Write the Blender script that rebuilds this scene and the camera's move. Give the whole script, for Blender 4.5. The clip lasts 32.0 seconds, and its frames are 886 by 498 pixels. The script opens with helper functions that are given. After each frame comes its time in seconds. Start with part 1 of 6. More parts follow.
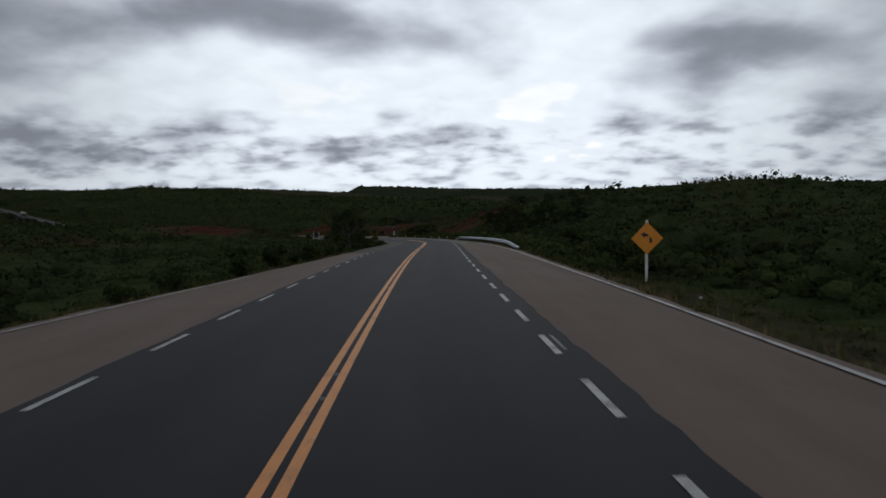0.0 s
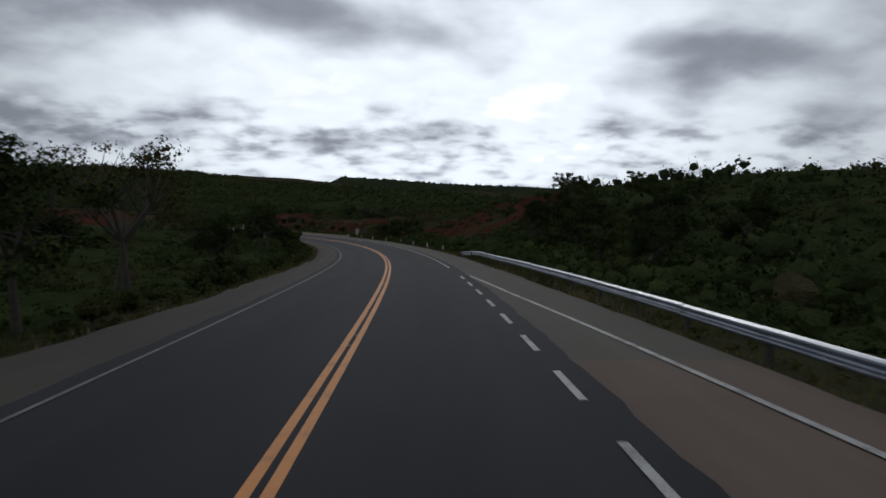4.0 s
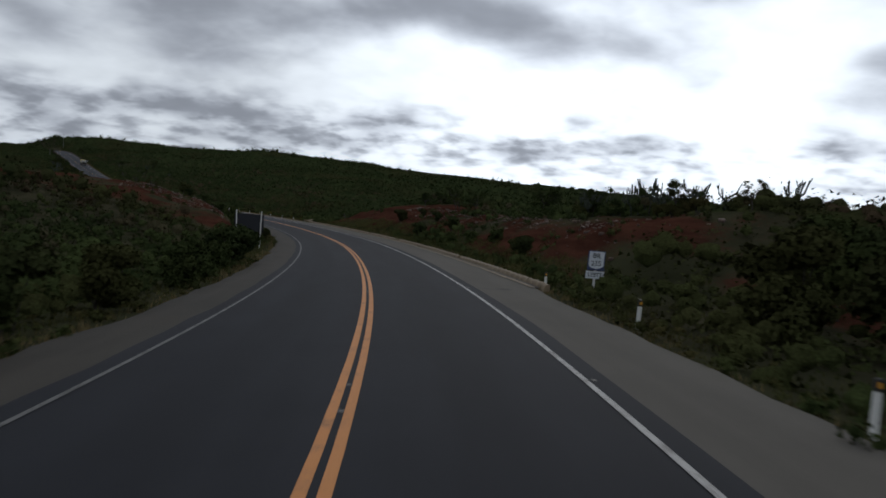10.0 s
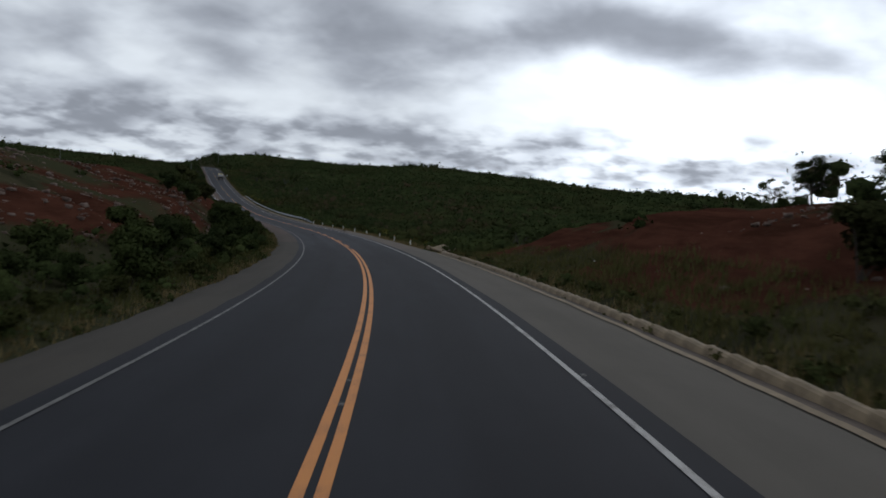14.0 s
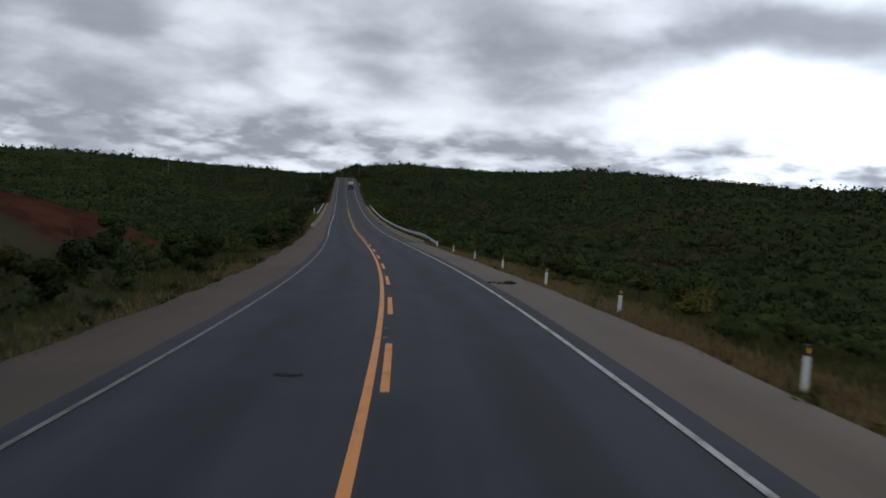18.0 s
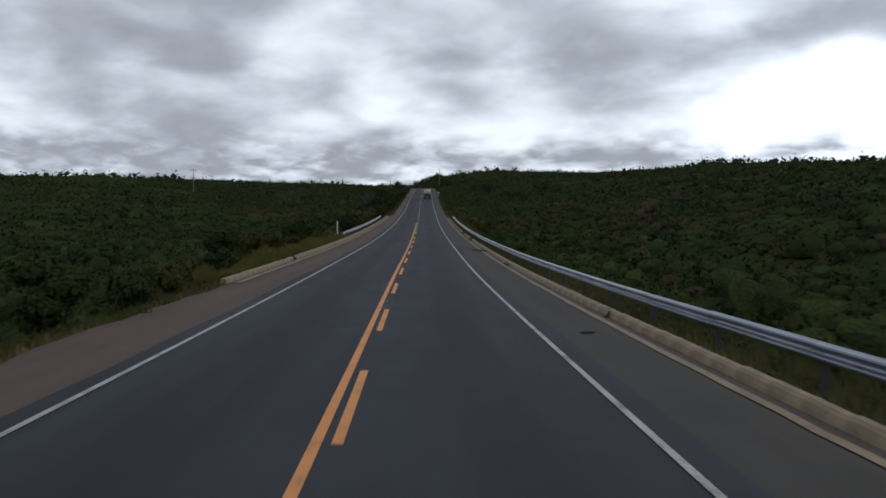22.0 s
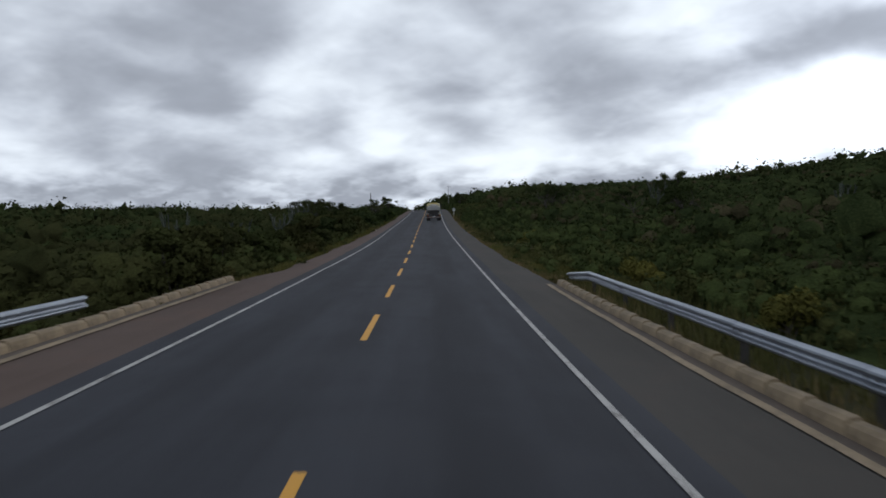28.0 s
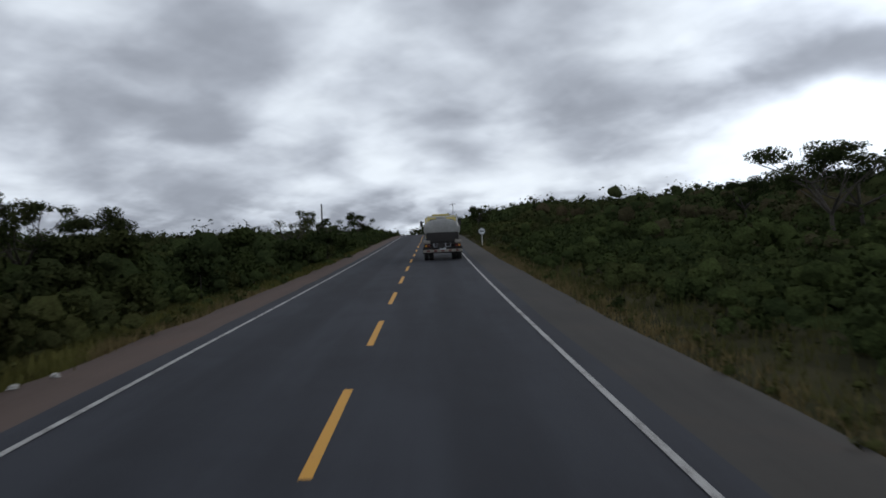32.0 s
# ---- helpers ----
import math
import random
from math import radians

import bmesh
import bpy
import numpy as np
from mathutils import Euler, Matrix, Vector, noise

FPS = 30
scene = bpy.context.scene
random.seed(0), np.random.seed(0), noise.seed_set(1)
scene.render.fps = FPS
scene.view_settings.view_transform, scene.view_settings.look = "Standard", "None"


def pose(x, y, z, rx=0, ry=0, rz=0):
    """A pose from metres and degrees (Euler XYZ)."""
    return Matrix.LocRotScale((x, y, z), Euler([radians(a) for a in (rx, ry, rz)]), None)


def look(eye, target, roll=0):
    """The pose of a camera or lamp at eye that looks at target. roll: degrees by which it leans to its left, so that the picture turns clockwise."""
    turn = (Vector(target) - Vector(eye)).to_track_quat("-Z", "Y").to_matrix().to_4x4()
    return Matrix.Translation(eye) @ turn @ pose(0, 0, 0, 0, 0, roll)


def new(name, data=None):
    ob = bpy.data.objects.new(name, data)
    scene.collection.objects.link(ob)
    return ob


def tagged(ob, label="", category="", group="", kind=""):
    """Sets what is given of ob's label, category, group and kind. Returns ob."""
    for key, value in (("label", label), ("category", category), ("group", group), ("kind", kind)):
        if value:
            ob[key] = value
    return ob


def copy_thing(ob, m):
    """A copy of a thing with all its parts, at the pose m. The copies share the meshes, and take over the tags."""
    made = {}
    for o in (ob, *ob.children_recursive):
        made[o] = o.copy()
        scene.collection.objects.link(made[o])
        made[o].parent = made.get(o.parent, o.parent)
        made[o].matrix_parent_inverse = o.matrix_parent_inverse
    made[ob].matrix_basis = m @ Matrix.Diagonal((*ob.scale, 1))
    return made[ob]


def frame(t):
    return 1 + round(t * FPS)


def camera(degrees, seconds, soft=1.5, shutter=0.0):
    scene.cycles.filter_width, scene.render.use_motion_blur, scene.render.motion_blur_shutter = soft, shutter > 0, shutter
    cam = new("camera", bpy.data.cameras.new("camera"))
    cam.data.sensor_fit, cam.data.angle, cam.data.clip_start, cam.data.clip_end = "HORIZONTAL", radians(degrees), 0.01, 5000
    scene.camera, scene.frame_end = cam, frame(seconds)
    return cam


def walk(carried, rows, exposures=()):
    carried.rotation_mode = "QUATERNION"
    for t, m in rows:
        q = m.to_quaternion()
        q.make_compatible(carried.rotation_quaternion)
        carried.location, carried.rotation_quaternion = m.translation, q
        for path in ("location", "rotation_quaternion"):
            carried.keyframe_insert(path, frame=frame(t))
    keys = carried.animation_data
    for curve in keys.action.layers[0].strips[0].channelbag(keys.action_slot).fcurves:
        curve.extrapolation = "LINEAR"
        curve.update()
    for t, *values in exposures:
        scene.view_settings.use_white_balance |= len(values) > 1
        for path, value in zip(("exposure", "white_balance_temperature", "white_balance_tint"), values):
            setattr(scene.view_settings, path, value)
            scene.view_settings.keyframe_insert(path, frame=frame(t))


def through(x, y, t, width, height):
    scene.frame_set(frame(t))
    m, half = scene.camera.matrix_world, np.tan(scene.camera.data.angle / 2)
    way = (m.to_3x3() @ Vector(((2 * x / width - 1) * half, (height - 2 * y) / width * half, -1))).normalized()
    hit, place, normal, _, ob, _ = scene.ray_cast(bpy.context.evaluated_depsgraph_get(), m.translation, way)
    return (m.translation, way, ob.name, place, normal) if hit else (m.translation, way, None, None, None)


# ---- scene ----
cam = camera(60.0, 32.0, soft=1.7, shutter=0.2)
ROWS = [
    (0, 1.30, 0.08, 2.25, 85.70, 0.69, -1.62),
    (0.5, 1.32, 9.36, 1.93, 86.41, 0.36, -2.02),
    (1, 1.38, 18.66, 1.59, 86.20, 0.35, -2.34),
    (1.5, 1.48, 27.97, 1.24, 85.92, 0.18, -2.67),
    (2, 1.62, 37.29, 0.85, 86.42, -0.15, -2.71),
    (2.5, 1.81, 46.64, 0.47, 85.86, -0.32, -2.74),
    (3, 2.05, 56.03, 0.05, 85.54, -1.30, -2.95),
    (3.5, 2.31, 65.47, -0.39, 85.47, -1.52, -2.89),
    (4, 2.59, 74.95, -0.87, 85.42, -1.66, -2.62),
    (4.5, 2.71, 84.49, -1.37, 85.28, -1.49, -2.04),
    (5, 2.77, 94.08, -1.89, 85.19, -1.71, -1.43),
    (5.5, 2.73, 103.73, -2.43, 85.23, -2.11, -0.91),
    (6, 2.59, 113.43, -2.98, 85.32, -2.62, -0.47),
    (6.5, 2.33, 123.18, -3.55, 85.06, -2.54, 1.22),
    (7, 1.85, 132.95, -4.10, 85.29, -3.31, 2.32),
    (7.5, 1.10, 142.75, -4.63, 85.47, -3.39, 3.87),
    (8, 0.04, 152.56, -5.14, 85.50, -3.99, 5.33),
    (8.5, -1.25, 162.38, -5.66, 85.31, -4.11, 7.22),
    (9, -2.80, 172.19, -6.18, 85.49, -3.94, 8.46),
    (9.5, -4.60, 181.99, -6.70, 85.56, -3.94, 9.97),
    (10, -6.67, 191.77, -7.22, 85.40, -4.87, 11.66),
    (10.5, -9.04, 201.49, -7.74, 85.15, -3.73, 12.81),
    (11, -11.70, 211.13, -8.26, 85.92, -4.32, 14.28),
    (11.5, -14.65, 220.66, -8.77, 85.63, -3.61, 16.35),
    (12, -17.82, 230.10, -9.27, 85.74, -4.76, 18.08),
    (12.5, -21.23, 239.43, -9.75, 85.74, -4.71, 19.65),
    (13, -24.86, 248.65, -10.21, 85.81, -5.02, 20.95),
    (13.5, -28.72, 257.75, -10.66, 85.83, -4.58, 22.56),
    (14, -32.82, 266.70, -11.11, 86.09, -4.78, 23.94),
    (14.5, -37.20, 275.48, -11.54, 85.84, -3.63, 25.14),
    (15, -41.81, 284.12, -11.95, 85.82, -3.76, 27.45),
    (15.5, -46.62, 292.63, -12.34, 86.03, -3.65, 28.76),
    (16, -51.62, 301.00, -12.71, 86.22, -3.55, 30.05),
    (16.5, -56.80, 309.25, -13.06, 86.76, -4.05, 31.62),
    (17, -62.18, 317.36, -13.40, 86.79, -4.25, 32.69),
    (17.5, -67.75, 325.34, -13.71, 86.36, -3.87, 34.05),
    (18, -73.51, 333.18, -14.01, 86.33, -3.73, 35.26),
    (18.5, -79.41, 340.92, -14.31, 86.83, -3.34, 37.09),
    (19, -85.46, 348.54, -14.60, 86.61, -3.82, 38.61),
    (19.5, -91.66, 356.05, -14.89, 86.66, -3.82, 38.69),
    (20, -98.01, 363.44, -15.18, 87.07, -2.77, 39.51),
    (20.5, -104.40, 370.81, -15.45, 86.93, -1.63, 40.45),
    (21, -110.88, 378.11, -15.71, 86.97, -1.37, 41.05),
    (21.5, -117.42, 385.39, -15.94, 87.19, -1.42, 41.66),
    (22, -124.01, 392.64, -16.15, 87.22, -0.50, 41.54),
    (22.5, -130.74, 399.77, -16.33, 87.40, -0.33, 42.06),
    (23, -137.49, 406.90, -16.48, 87.50, 0.12, 41.72),
    (23.5, -144.23, 414.05, -16.59, 87.74, 0.78, 42.15),
    (24, -150.96, 421.24, -16.66, 88.41, 0.80, 42.56),
    (24.5, -157.58, 428.54, -16.70, 88.38, 0.96, 41.83),
    (25, -164.21, 435.84, -16.69, 88.61, 1.19, 41.53),
    (25.5, -170.85, 443.13, -16.65, 88.33, 1.61, 41.37),
    (26, -177.51, 450.42, -16.58, 88.64, 2.88, 41.97),
    (26.5, -184.22, 457.65, -16.47, 89.02, 1.88, 42.14),
    (27, -190.93, 464.87, -16.32, 89.26, 1.62, 42.16),
    (27.5, -197.64, 472.10, -16.13, 89.41, 1.58, 42.08),
    (28, -204.33, 479.33, -15.91, 89.57, 1.55, 41.99),
    (28.5, -211.05, 486.51, -15.64, 89.82, 1.67, 41.90),
    (29, -217.76, 493.69, -15.32, 90.23, 2.99, 42.06),
    (29.5, -224.46, 500.84, -14.96, 90.29, 2.32, 42.11),
    (30, -231.16, 507.98, -14.56, 90.33, 1.74, 41.99),
    (30.5, -237.82, 515.13, -14.13, 90.95, 2.39, 42.11),
    (31, -244.49, 522.27, -13.68, 91.16, 1.64, 42.41),
    (31.5, -251.14, 529.40, -13.21, 91.34, 2.03, 42.29),
    (32, -257.80, 536.52, -12.70, 91.45, 2.45, 41.94),
]
walk(cam, [(r[0], pose(*r[1:])) for r in ROWS], [(0, -0.70), (6, -0.54), (10, -0.38), (14.5, -0.24), (17, -0.16), (18, -0.06), (19, 0.06), (22, 0.07), (26, 0.08), (29, 0.10), (30, 0.04), (31, -0.04), (32, -0.04)])

# ---- world and sun: broken cloud with the sun veiled behind it, ahead of the road's start ----
SUN_AZ, SUN_EL = radians(5.0), radians(24.0)  # clockwise from +y, above the horizon
SUN_DIR = Vector((math.sin(SUN_AZ) * math.cos(SUN_EL), math.cos(SUN_AZ) * math.cos(SUN_EL), math.sin(SUN_EL)))


class Nodes:
    """Short hand for node trees."""

    def __init__(self, tree):
        self.tree = tree
        tree.nodes.clear()

    def add(self, kind, values=None, **props):
        n = self.tree.nodes.new(kind)
        for k, v in props.items():
            setattr(n, k, v)
        for k, v in (values or {}).items():
            self.put(n.inputs[k], v)
        return n

    def put(self, socket, v):
        if isinstance(v, bpy.types.NodeSocket):
            self.tree.links.new(v, socket)
        else:
            socket.default_value = v

    def math(self, op, a, b=0.0, c=0.0, clamp=False):
        n = self.add("ShaderNodeMath", operation=op, use_clamp=clamp)
        for i, v in enumerate((a, b, c)):
            self.put(n.inputs[i], v)
        return n.outputs[0]

    def remap(self, v, a, b, c=0.0, d=1.0, smooth=True):
        n = self.add("ShaderNodeMapRange", {0: v, 1: a, 2: b, 3: c, 4: d})
        n.interpolation_type = "SMOOTHSTEP" if smooth else "LINEAR"
        return n.outputs[0]

    def noise(self, vec, scale, detail=4.0, rough=0.55, distort=0.0):
        n = self.add("ShaderNodeTexNoise", {"Scale": scale, "Detail": detail, "Roughness": rough, "Distortion": distort})
        if vec is not None:
            self.put(n.inputs["Vector"], vec)
        return n.outputs[0]

    def mix(self, fac, a, b):
        n = self.add("ShaderNodeMix", data_type="RGBA")
        for s, v in ((n.inputs[0], fac), (n.inputs[6], a), (n.inputs[7], b)):
            self.put(s, v if isinstance(v, bpy.types.NodeSocket) or not isinstance(v, tuple) else (*v, 1.0)[:4])
        return n.outputs[2]


def build_world():
    world = bpy.data.worlds.new("sky")
    scene.world = world
    world.use_nodes = True
    g = Nodes(world.node_tree)
    d = g.add("ShaderNodeTexCoord").outputs["Generated"]
    xyz = g.add("ShaderNodeSeparateXYZ", {0: d}).outputs
    # the cloud deck is a level sheet: its pattern crowds together towards the horizon
    rise = g.math("ADD", g.math("MAXIMUM", xyz[2], 0.0), 0.30)
    flat = g.add("ShaderNodeCombineXYZ", {0: g.math("ADD", g.math("DIVIDE", xyz[0], rise), CLOUD[3]), 1: g.math("DIVIDE", xyz[1], rise), 2: 0.0}).outputs[0]
    sky = g.add("ShaderNodeTexSky", sky_type="NISHITA", sun_disc=False, sun_elevation=SUN_EL, sun_rotation=SUN_AZ)
    low = g.noise(flat, CLOUD[0], 4.0, 0.40, 0.25)
    high = g.noise(flat, CLOUD[1], 3.0, 0.45, 0.15)
    wide = g.noise(flat, CLOUD[2], 2.0, 0.5, 0.0)
    thick = g.math("ADD", g.math("ADD", g.math("MULTIPLY", low, 0.80), g.math("MULTIPLY", high, 0.13)), g.math("MULTIPLY", wide, 0.33))
    glow_dir = Vector((math.sin(GLOW[0]) * math.cos(GLOW[1]), math.cos(GLOW[0]) * math.cos(GLOW[1]), math.sin(GLOW[1])))
    # the veiled sun brightens a wide, low band of thin cloud about it
    dx = g.add("ShaderNodeVectorMath", {0: d, 1: tuple(glow_dir)}, operation="DOT_PRODUCT").outputs["Value"]
    near = g.remap(dx, GLOW[2], 0.995)
    roof = g.remap(xyz[2], 0.13, 0.30)  # the cloud deck thickens overhead
    thick = g.math("ADD", thick, g.math("SUBTRACT", g.math("MULTIPLY", roof, 0.12), g.math("MULTIPLY", near, 0.08)))
    az = g.math("MULTIPLY", g.math("ARCTAN2", xyz[0], xyz[1]), 57.296)
    el = g.math("MULTIPLY", g.math("ARCSINE", xyz[2]), 57.296)
    fray = g.math("MULTIPLY", g.math("SUBTRACT", g.noise(flat, 4.5, 3.5, 0.44, 0.2), 0.5), 1.7)
    for a, e, w, h, weight in BANKS_OF_CLOUD + BANKS_BEYOND:
        p = g.math("DIVIDE", g.math("SUBTRACT", az, a), w)
        q = g.math("DIVIDE", g.math("SUBTRACT", el, e), h)
        far = g.math("ADD", g.math("SQRT", g.math("ADD", g.math("MULTIPLY", p, p), g.math("MULTIPLY", q, q))), fray)
        thick = g.math("ADD", thick, g.remap(far, 0.0, 1.7, weight, 0.0))
    # rows of small cumulus low over the horizon
    puff = g.noise(flat, 9.0, 3.5, 0.45, 0.1)
    thick = g.math("ADD", thick, g.math("MULTIPLY", g.remap(el, 3.2, 6.8, 1.0, 0.0), g.remap(puff, 0.38, 0.72, -0.04, 0.20)))
    c = g.remap(thick, 0.48, 1.00)
    bright = g.math("ADD", 0.93, g.math("MULTIPLY", near, 0.54))
    dark = g.math("ADD", 0.37, g.math("MULTIPLY", near, 0.08))
    lum = g.math("ADD", g.math("MULTIPLY", c, dark), g.math("MULTIPLY", g.math("SUBTRACT", 1.0, c), bright))
    lum = g.math("MULTIPLY", lum, g.remap(high, 0.3, 0.7, 1.05, 0.95, False))
    tint = g.mix(c, (0.92, 1.0, 1.09), (0.89, 0.98, 1.15))
    cloud = g.add("ShaderNodeVectorMath", {0: tint, 3: lum}, operation="SCALE").outputs[0]
    gap = g.remap(thick, 0.28, 0.36, 1.0, 0.0)
    back_sky = g.add("ShaderNodeBackground", {"Color": sky.outputs[0], "Strength": 0.12})
    back_cloud = g.add("ShaderNodeBackground", {"Color": cloud, "Strength": SKY_GAIN})
    mixed = g.add("ShaderNodeMixShader", {0: g.math("SUBTRACT", 1.0, g.math("MULTIPLY", gap, 0.12)), 1: back_sky.outputs[0], 2: back_cloud.outputs[0]})
    g.add("ShaderNodeOutputWorld", {0: mixed.outputs[0]})


# the larger cloud masses and gaps: azimuth and elevation, half width and height in degrees, thickness
BANKS_OF_CLOUD = [(-21.9, 9.6, 12.7, 3.4, 0.13), (-4.2, 11.6, 11.0, 2.3, 0.20), (9.0, 7.6, 7.6, 3.6, -0.26), (-7.6, 6.8, 5.5, 1.9, -0.22), (19.8, 8.7, 6.3, 3.0, 0.34), (29.2, 5.2, 3.8, 1.6, 0.24),
                  (3.2, 4.0, 3.6, 1.1, 0.34), (-6.4, 3.2, 3.4, 0.8, 0.28), (14.9, 5.0, 2.6, 1.1, 0.28), (-2.4, 5.6, 1.2, 0.5, 0.26), (17.0, 2.1, 3.4, 0.8, 0.22), (-16.7, 4.2, 2.5, 1.4, 0.16),
                  (-24.3, 3.0, 5.9, 1.2, 0.20), (23.7, 4.5, 3.0, 1.7, -0.20)]
BANKS_BEYOND = [(-58.1, 3.6, 12, 1.8, 0.20), (-47.7, 6.9, 5.1, 1.7, -0.16), (-30.5, 12.0, 9.6, 3.2, 0.09), (-11.2, 13.1, 7.6, 2.5, 0.18), (-12.2, 8.7, 7.0, 2.6, -0.20), (-31.6, 5.8, 6.8, 1.1, -0.18),
                (-34.0, 3.7, 8.4, 0.6, 0.20), (-58.0, 7.7, 8.2, 2.8, 0.18), (-63.6, 11.0, 8.4, 1.9, 0.20), (-45.5, 8.7, 2.5, 1.9, -0.16), (-51.0, 6.4, 2.5, 0.5, -0.16), (-27.1, 4.3, 7.6, 0.6, 0.16),
                (-60.8, 15.2, 10.5, 1.7, 0.08), (-64, 7.0, 26, 9.0, 0.12)]
CLOUD = (3.0, 9.0, 0.9, 3.7)
GLOW = (radians(2.0), radians(8.0), 0.86)
SKY_GAIN = 1.0
build_world()
sun = new("sun", bpy.data.lights.new("sun", "SUN"))
sun.data.energy, sun.data.angle, sun.data.color = 0.5, radians(15), (1.0, 0.95, 0.88)
sun.matrix_world = look((0, 0, 60), Vector((0, 0, 60)) - SUN_DIR)

# ---- the road's line: curvature every 15 m, grade every 25 m, bank every 50 m ----
KAP = [-0.4174, -0.4251, -0.4324, -0.4387, -0.4707, -0.4898, -0.311, 0.3153, 0.8667, 1.2456, 2.0519, 3.1142, 3.069, 2.5044, 2.6213, 3.1677, 3.1466, 2.3099, 2.4076, 2.798, 2.9116, 2.6311, 2.4657, 2.5206, 2.6045, 2.4562, 2.0153, 2.1219, 1.5171, 0.7121, 0.5832, 0.2739, -0.3329, -0.4222, 0.0819, 0.2082, -0.0043, -0.0643, -0.078, -0.0493, 0.0713, 0.1612, 0.0789, -0.016, -0.1516, -0.1769, -0.1798, -0.1248, 0.0115, 0.1544, 0.2038, 0.1175, 0.0655, 0.0403, 0.0284, 0.0231]  # thousandths per metre
GRADE = [-2.68, -3.28, -3.88, -4.3, -5.04, -5.52, -5.82, -5.19, -5.28, -5.24, -5.16, -4.68, -4.51, -3.95, -3.53, -3.05, -3.02, -2.81, -2.21, -1.4, -0.36, 0.57, 1.45, 2.41, 3.68, 4.47, 5.11, 5.74, 6.29, 6.68, 6.61, 5.95, 4.7, 3.05, 1.25, -0.37, -1.61, -2.46, -2.99, -3.3, -3.48, -3.63]  # per cent
BANK = [-2.22, 0.34, 1.44, 1.84, 2.31, 3.06, 3.18, 2.88, 2.15, 0.4, -1.08, -1.8, -1.95, -1.21, -0.01, 0.84, 1.4]  # degrees, positive with the right side up
S0, S1, DS = -150.0, 1500.0, 2.5
ROAD_END = 884.0  # past the crest, out of sight
SS = np.arange(S0, S1 + 0.1, DS)
_k = np.interp(SS, np.arange(-30, -30 + 15 * len(KAP), 15), KAP, right=0.0) / 1000.0
_g = np.interp(SS, np.arange(-30, -30 + 25 * len(GRADE), 25), GRADE) / 100.0
_b = np.radians(np.interp(SS, np.arange(-30, -30 + 50 * len(BANK), 50), BANK, right=0.0))


def _run(d):
    a = np.concatenate([[0.0], np.cumsum((d[1:] + d[:-1]) / 2 * DS)])
    return a - np.interp(0.0, SS, a)


PSI = _run(_k)
CX, CY, CZ = _run(-np.sin(PSI) * np.cos(_g)), _run(np.cos(PSI) * np.cos(_g)), _run(np.sin(_g))


def road_at(s):
    s = np.asarray(s, float)
    return tuple(np.interp(s, SS, a) for a in (CX, CY, CZ, PSI, _b, _g))


def on_road(s, u, w=0.0):
    """World points at s along the road, u to its right, w above its (banked) surface."""
    s, u, w = np.broadcast_arrays(np.asarray(s, float), np.asarray(u, float), np.asarray(w, float))
    x, y, z, a, b, _ = road_at(s)
    tilt = np.tan(b) * np.clip(u, -9, 9) * np.clip((40 - abs(u)) / 30, 0, 1)
    return np.stack([x + np.cos(a) * u, y + np.sin(a) * u, z + tilt + w], -1)


def spot(s, u, w=0.0, turn=0.0, lean=0.0, size=1.0):
    """A pose on the road's plan: local +y along the road, +x to its right."""
    p = on_road(s, u, w)
    a = float(road_at(s)[3])
    return Matrix.Translation(Vector(p.tolist())) @ Euler((radians(lean), 0, a + radians(turn))).to_matrix().to_4x4() @ Matrix.Scale(size, 4)


def edge_right(s):
    return np.interp(s, [55, 70, 100, 122, 215, 225, 328, 340, 424, 430, 576, 590], [7.75, 7.4, 6.6, 6.0, 6.0, 6.45, 6.45, 5.85, 5.85, 5.75, 5.75, 5.5])


def edge_left(s):
    return np.interp(s, [16, 22, 34, 50, 106, 180, 340, 380, 448, 572, 580], [8.1, 7.7, 6.8, 5.9, 5.75, 5.4, 5.55, 5.85, 5.9, 5.9, 5.2])


# ---- smooth noise for shapes ----
def _hash(i, j, seed):
    h = (i * 374761393 + j * 668265263 + seed * 1442695041) & 0xFFFFFFFF
    h = ((h ^ (h >> 13)) * 1274126177) & 0xFFFFFFFF
    return ((h ^ (h >> 16)) & 0xFFFF) / 65535.0


def ripple(x, y, seed=0):
    """Value noise, -1 to 1."""
    x, y = np.asarray(x, float), np.asarray(y, float)
    i, j = np.floor(x).astype(np.int64), np.floor(y).astype(np.int64)
    fx, fy = x - i, y - j
    fx, fy = fx * fx * (3 - 2 * fx), fy * fy * (3 - 2 * fy)
    a = _hash(i, j, seed) * (1 - fx) + _hash(i + 1, j, seed) * fx
    b = _hash(i, j + 1, seed) * (1 - fx) + _hash(i + 1, j + 1, seed) * fx
    return (a * (1 - fy) + b * fy) * 2 - 1


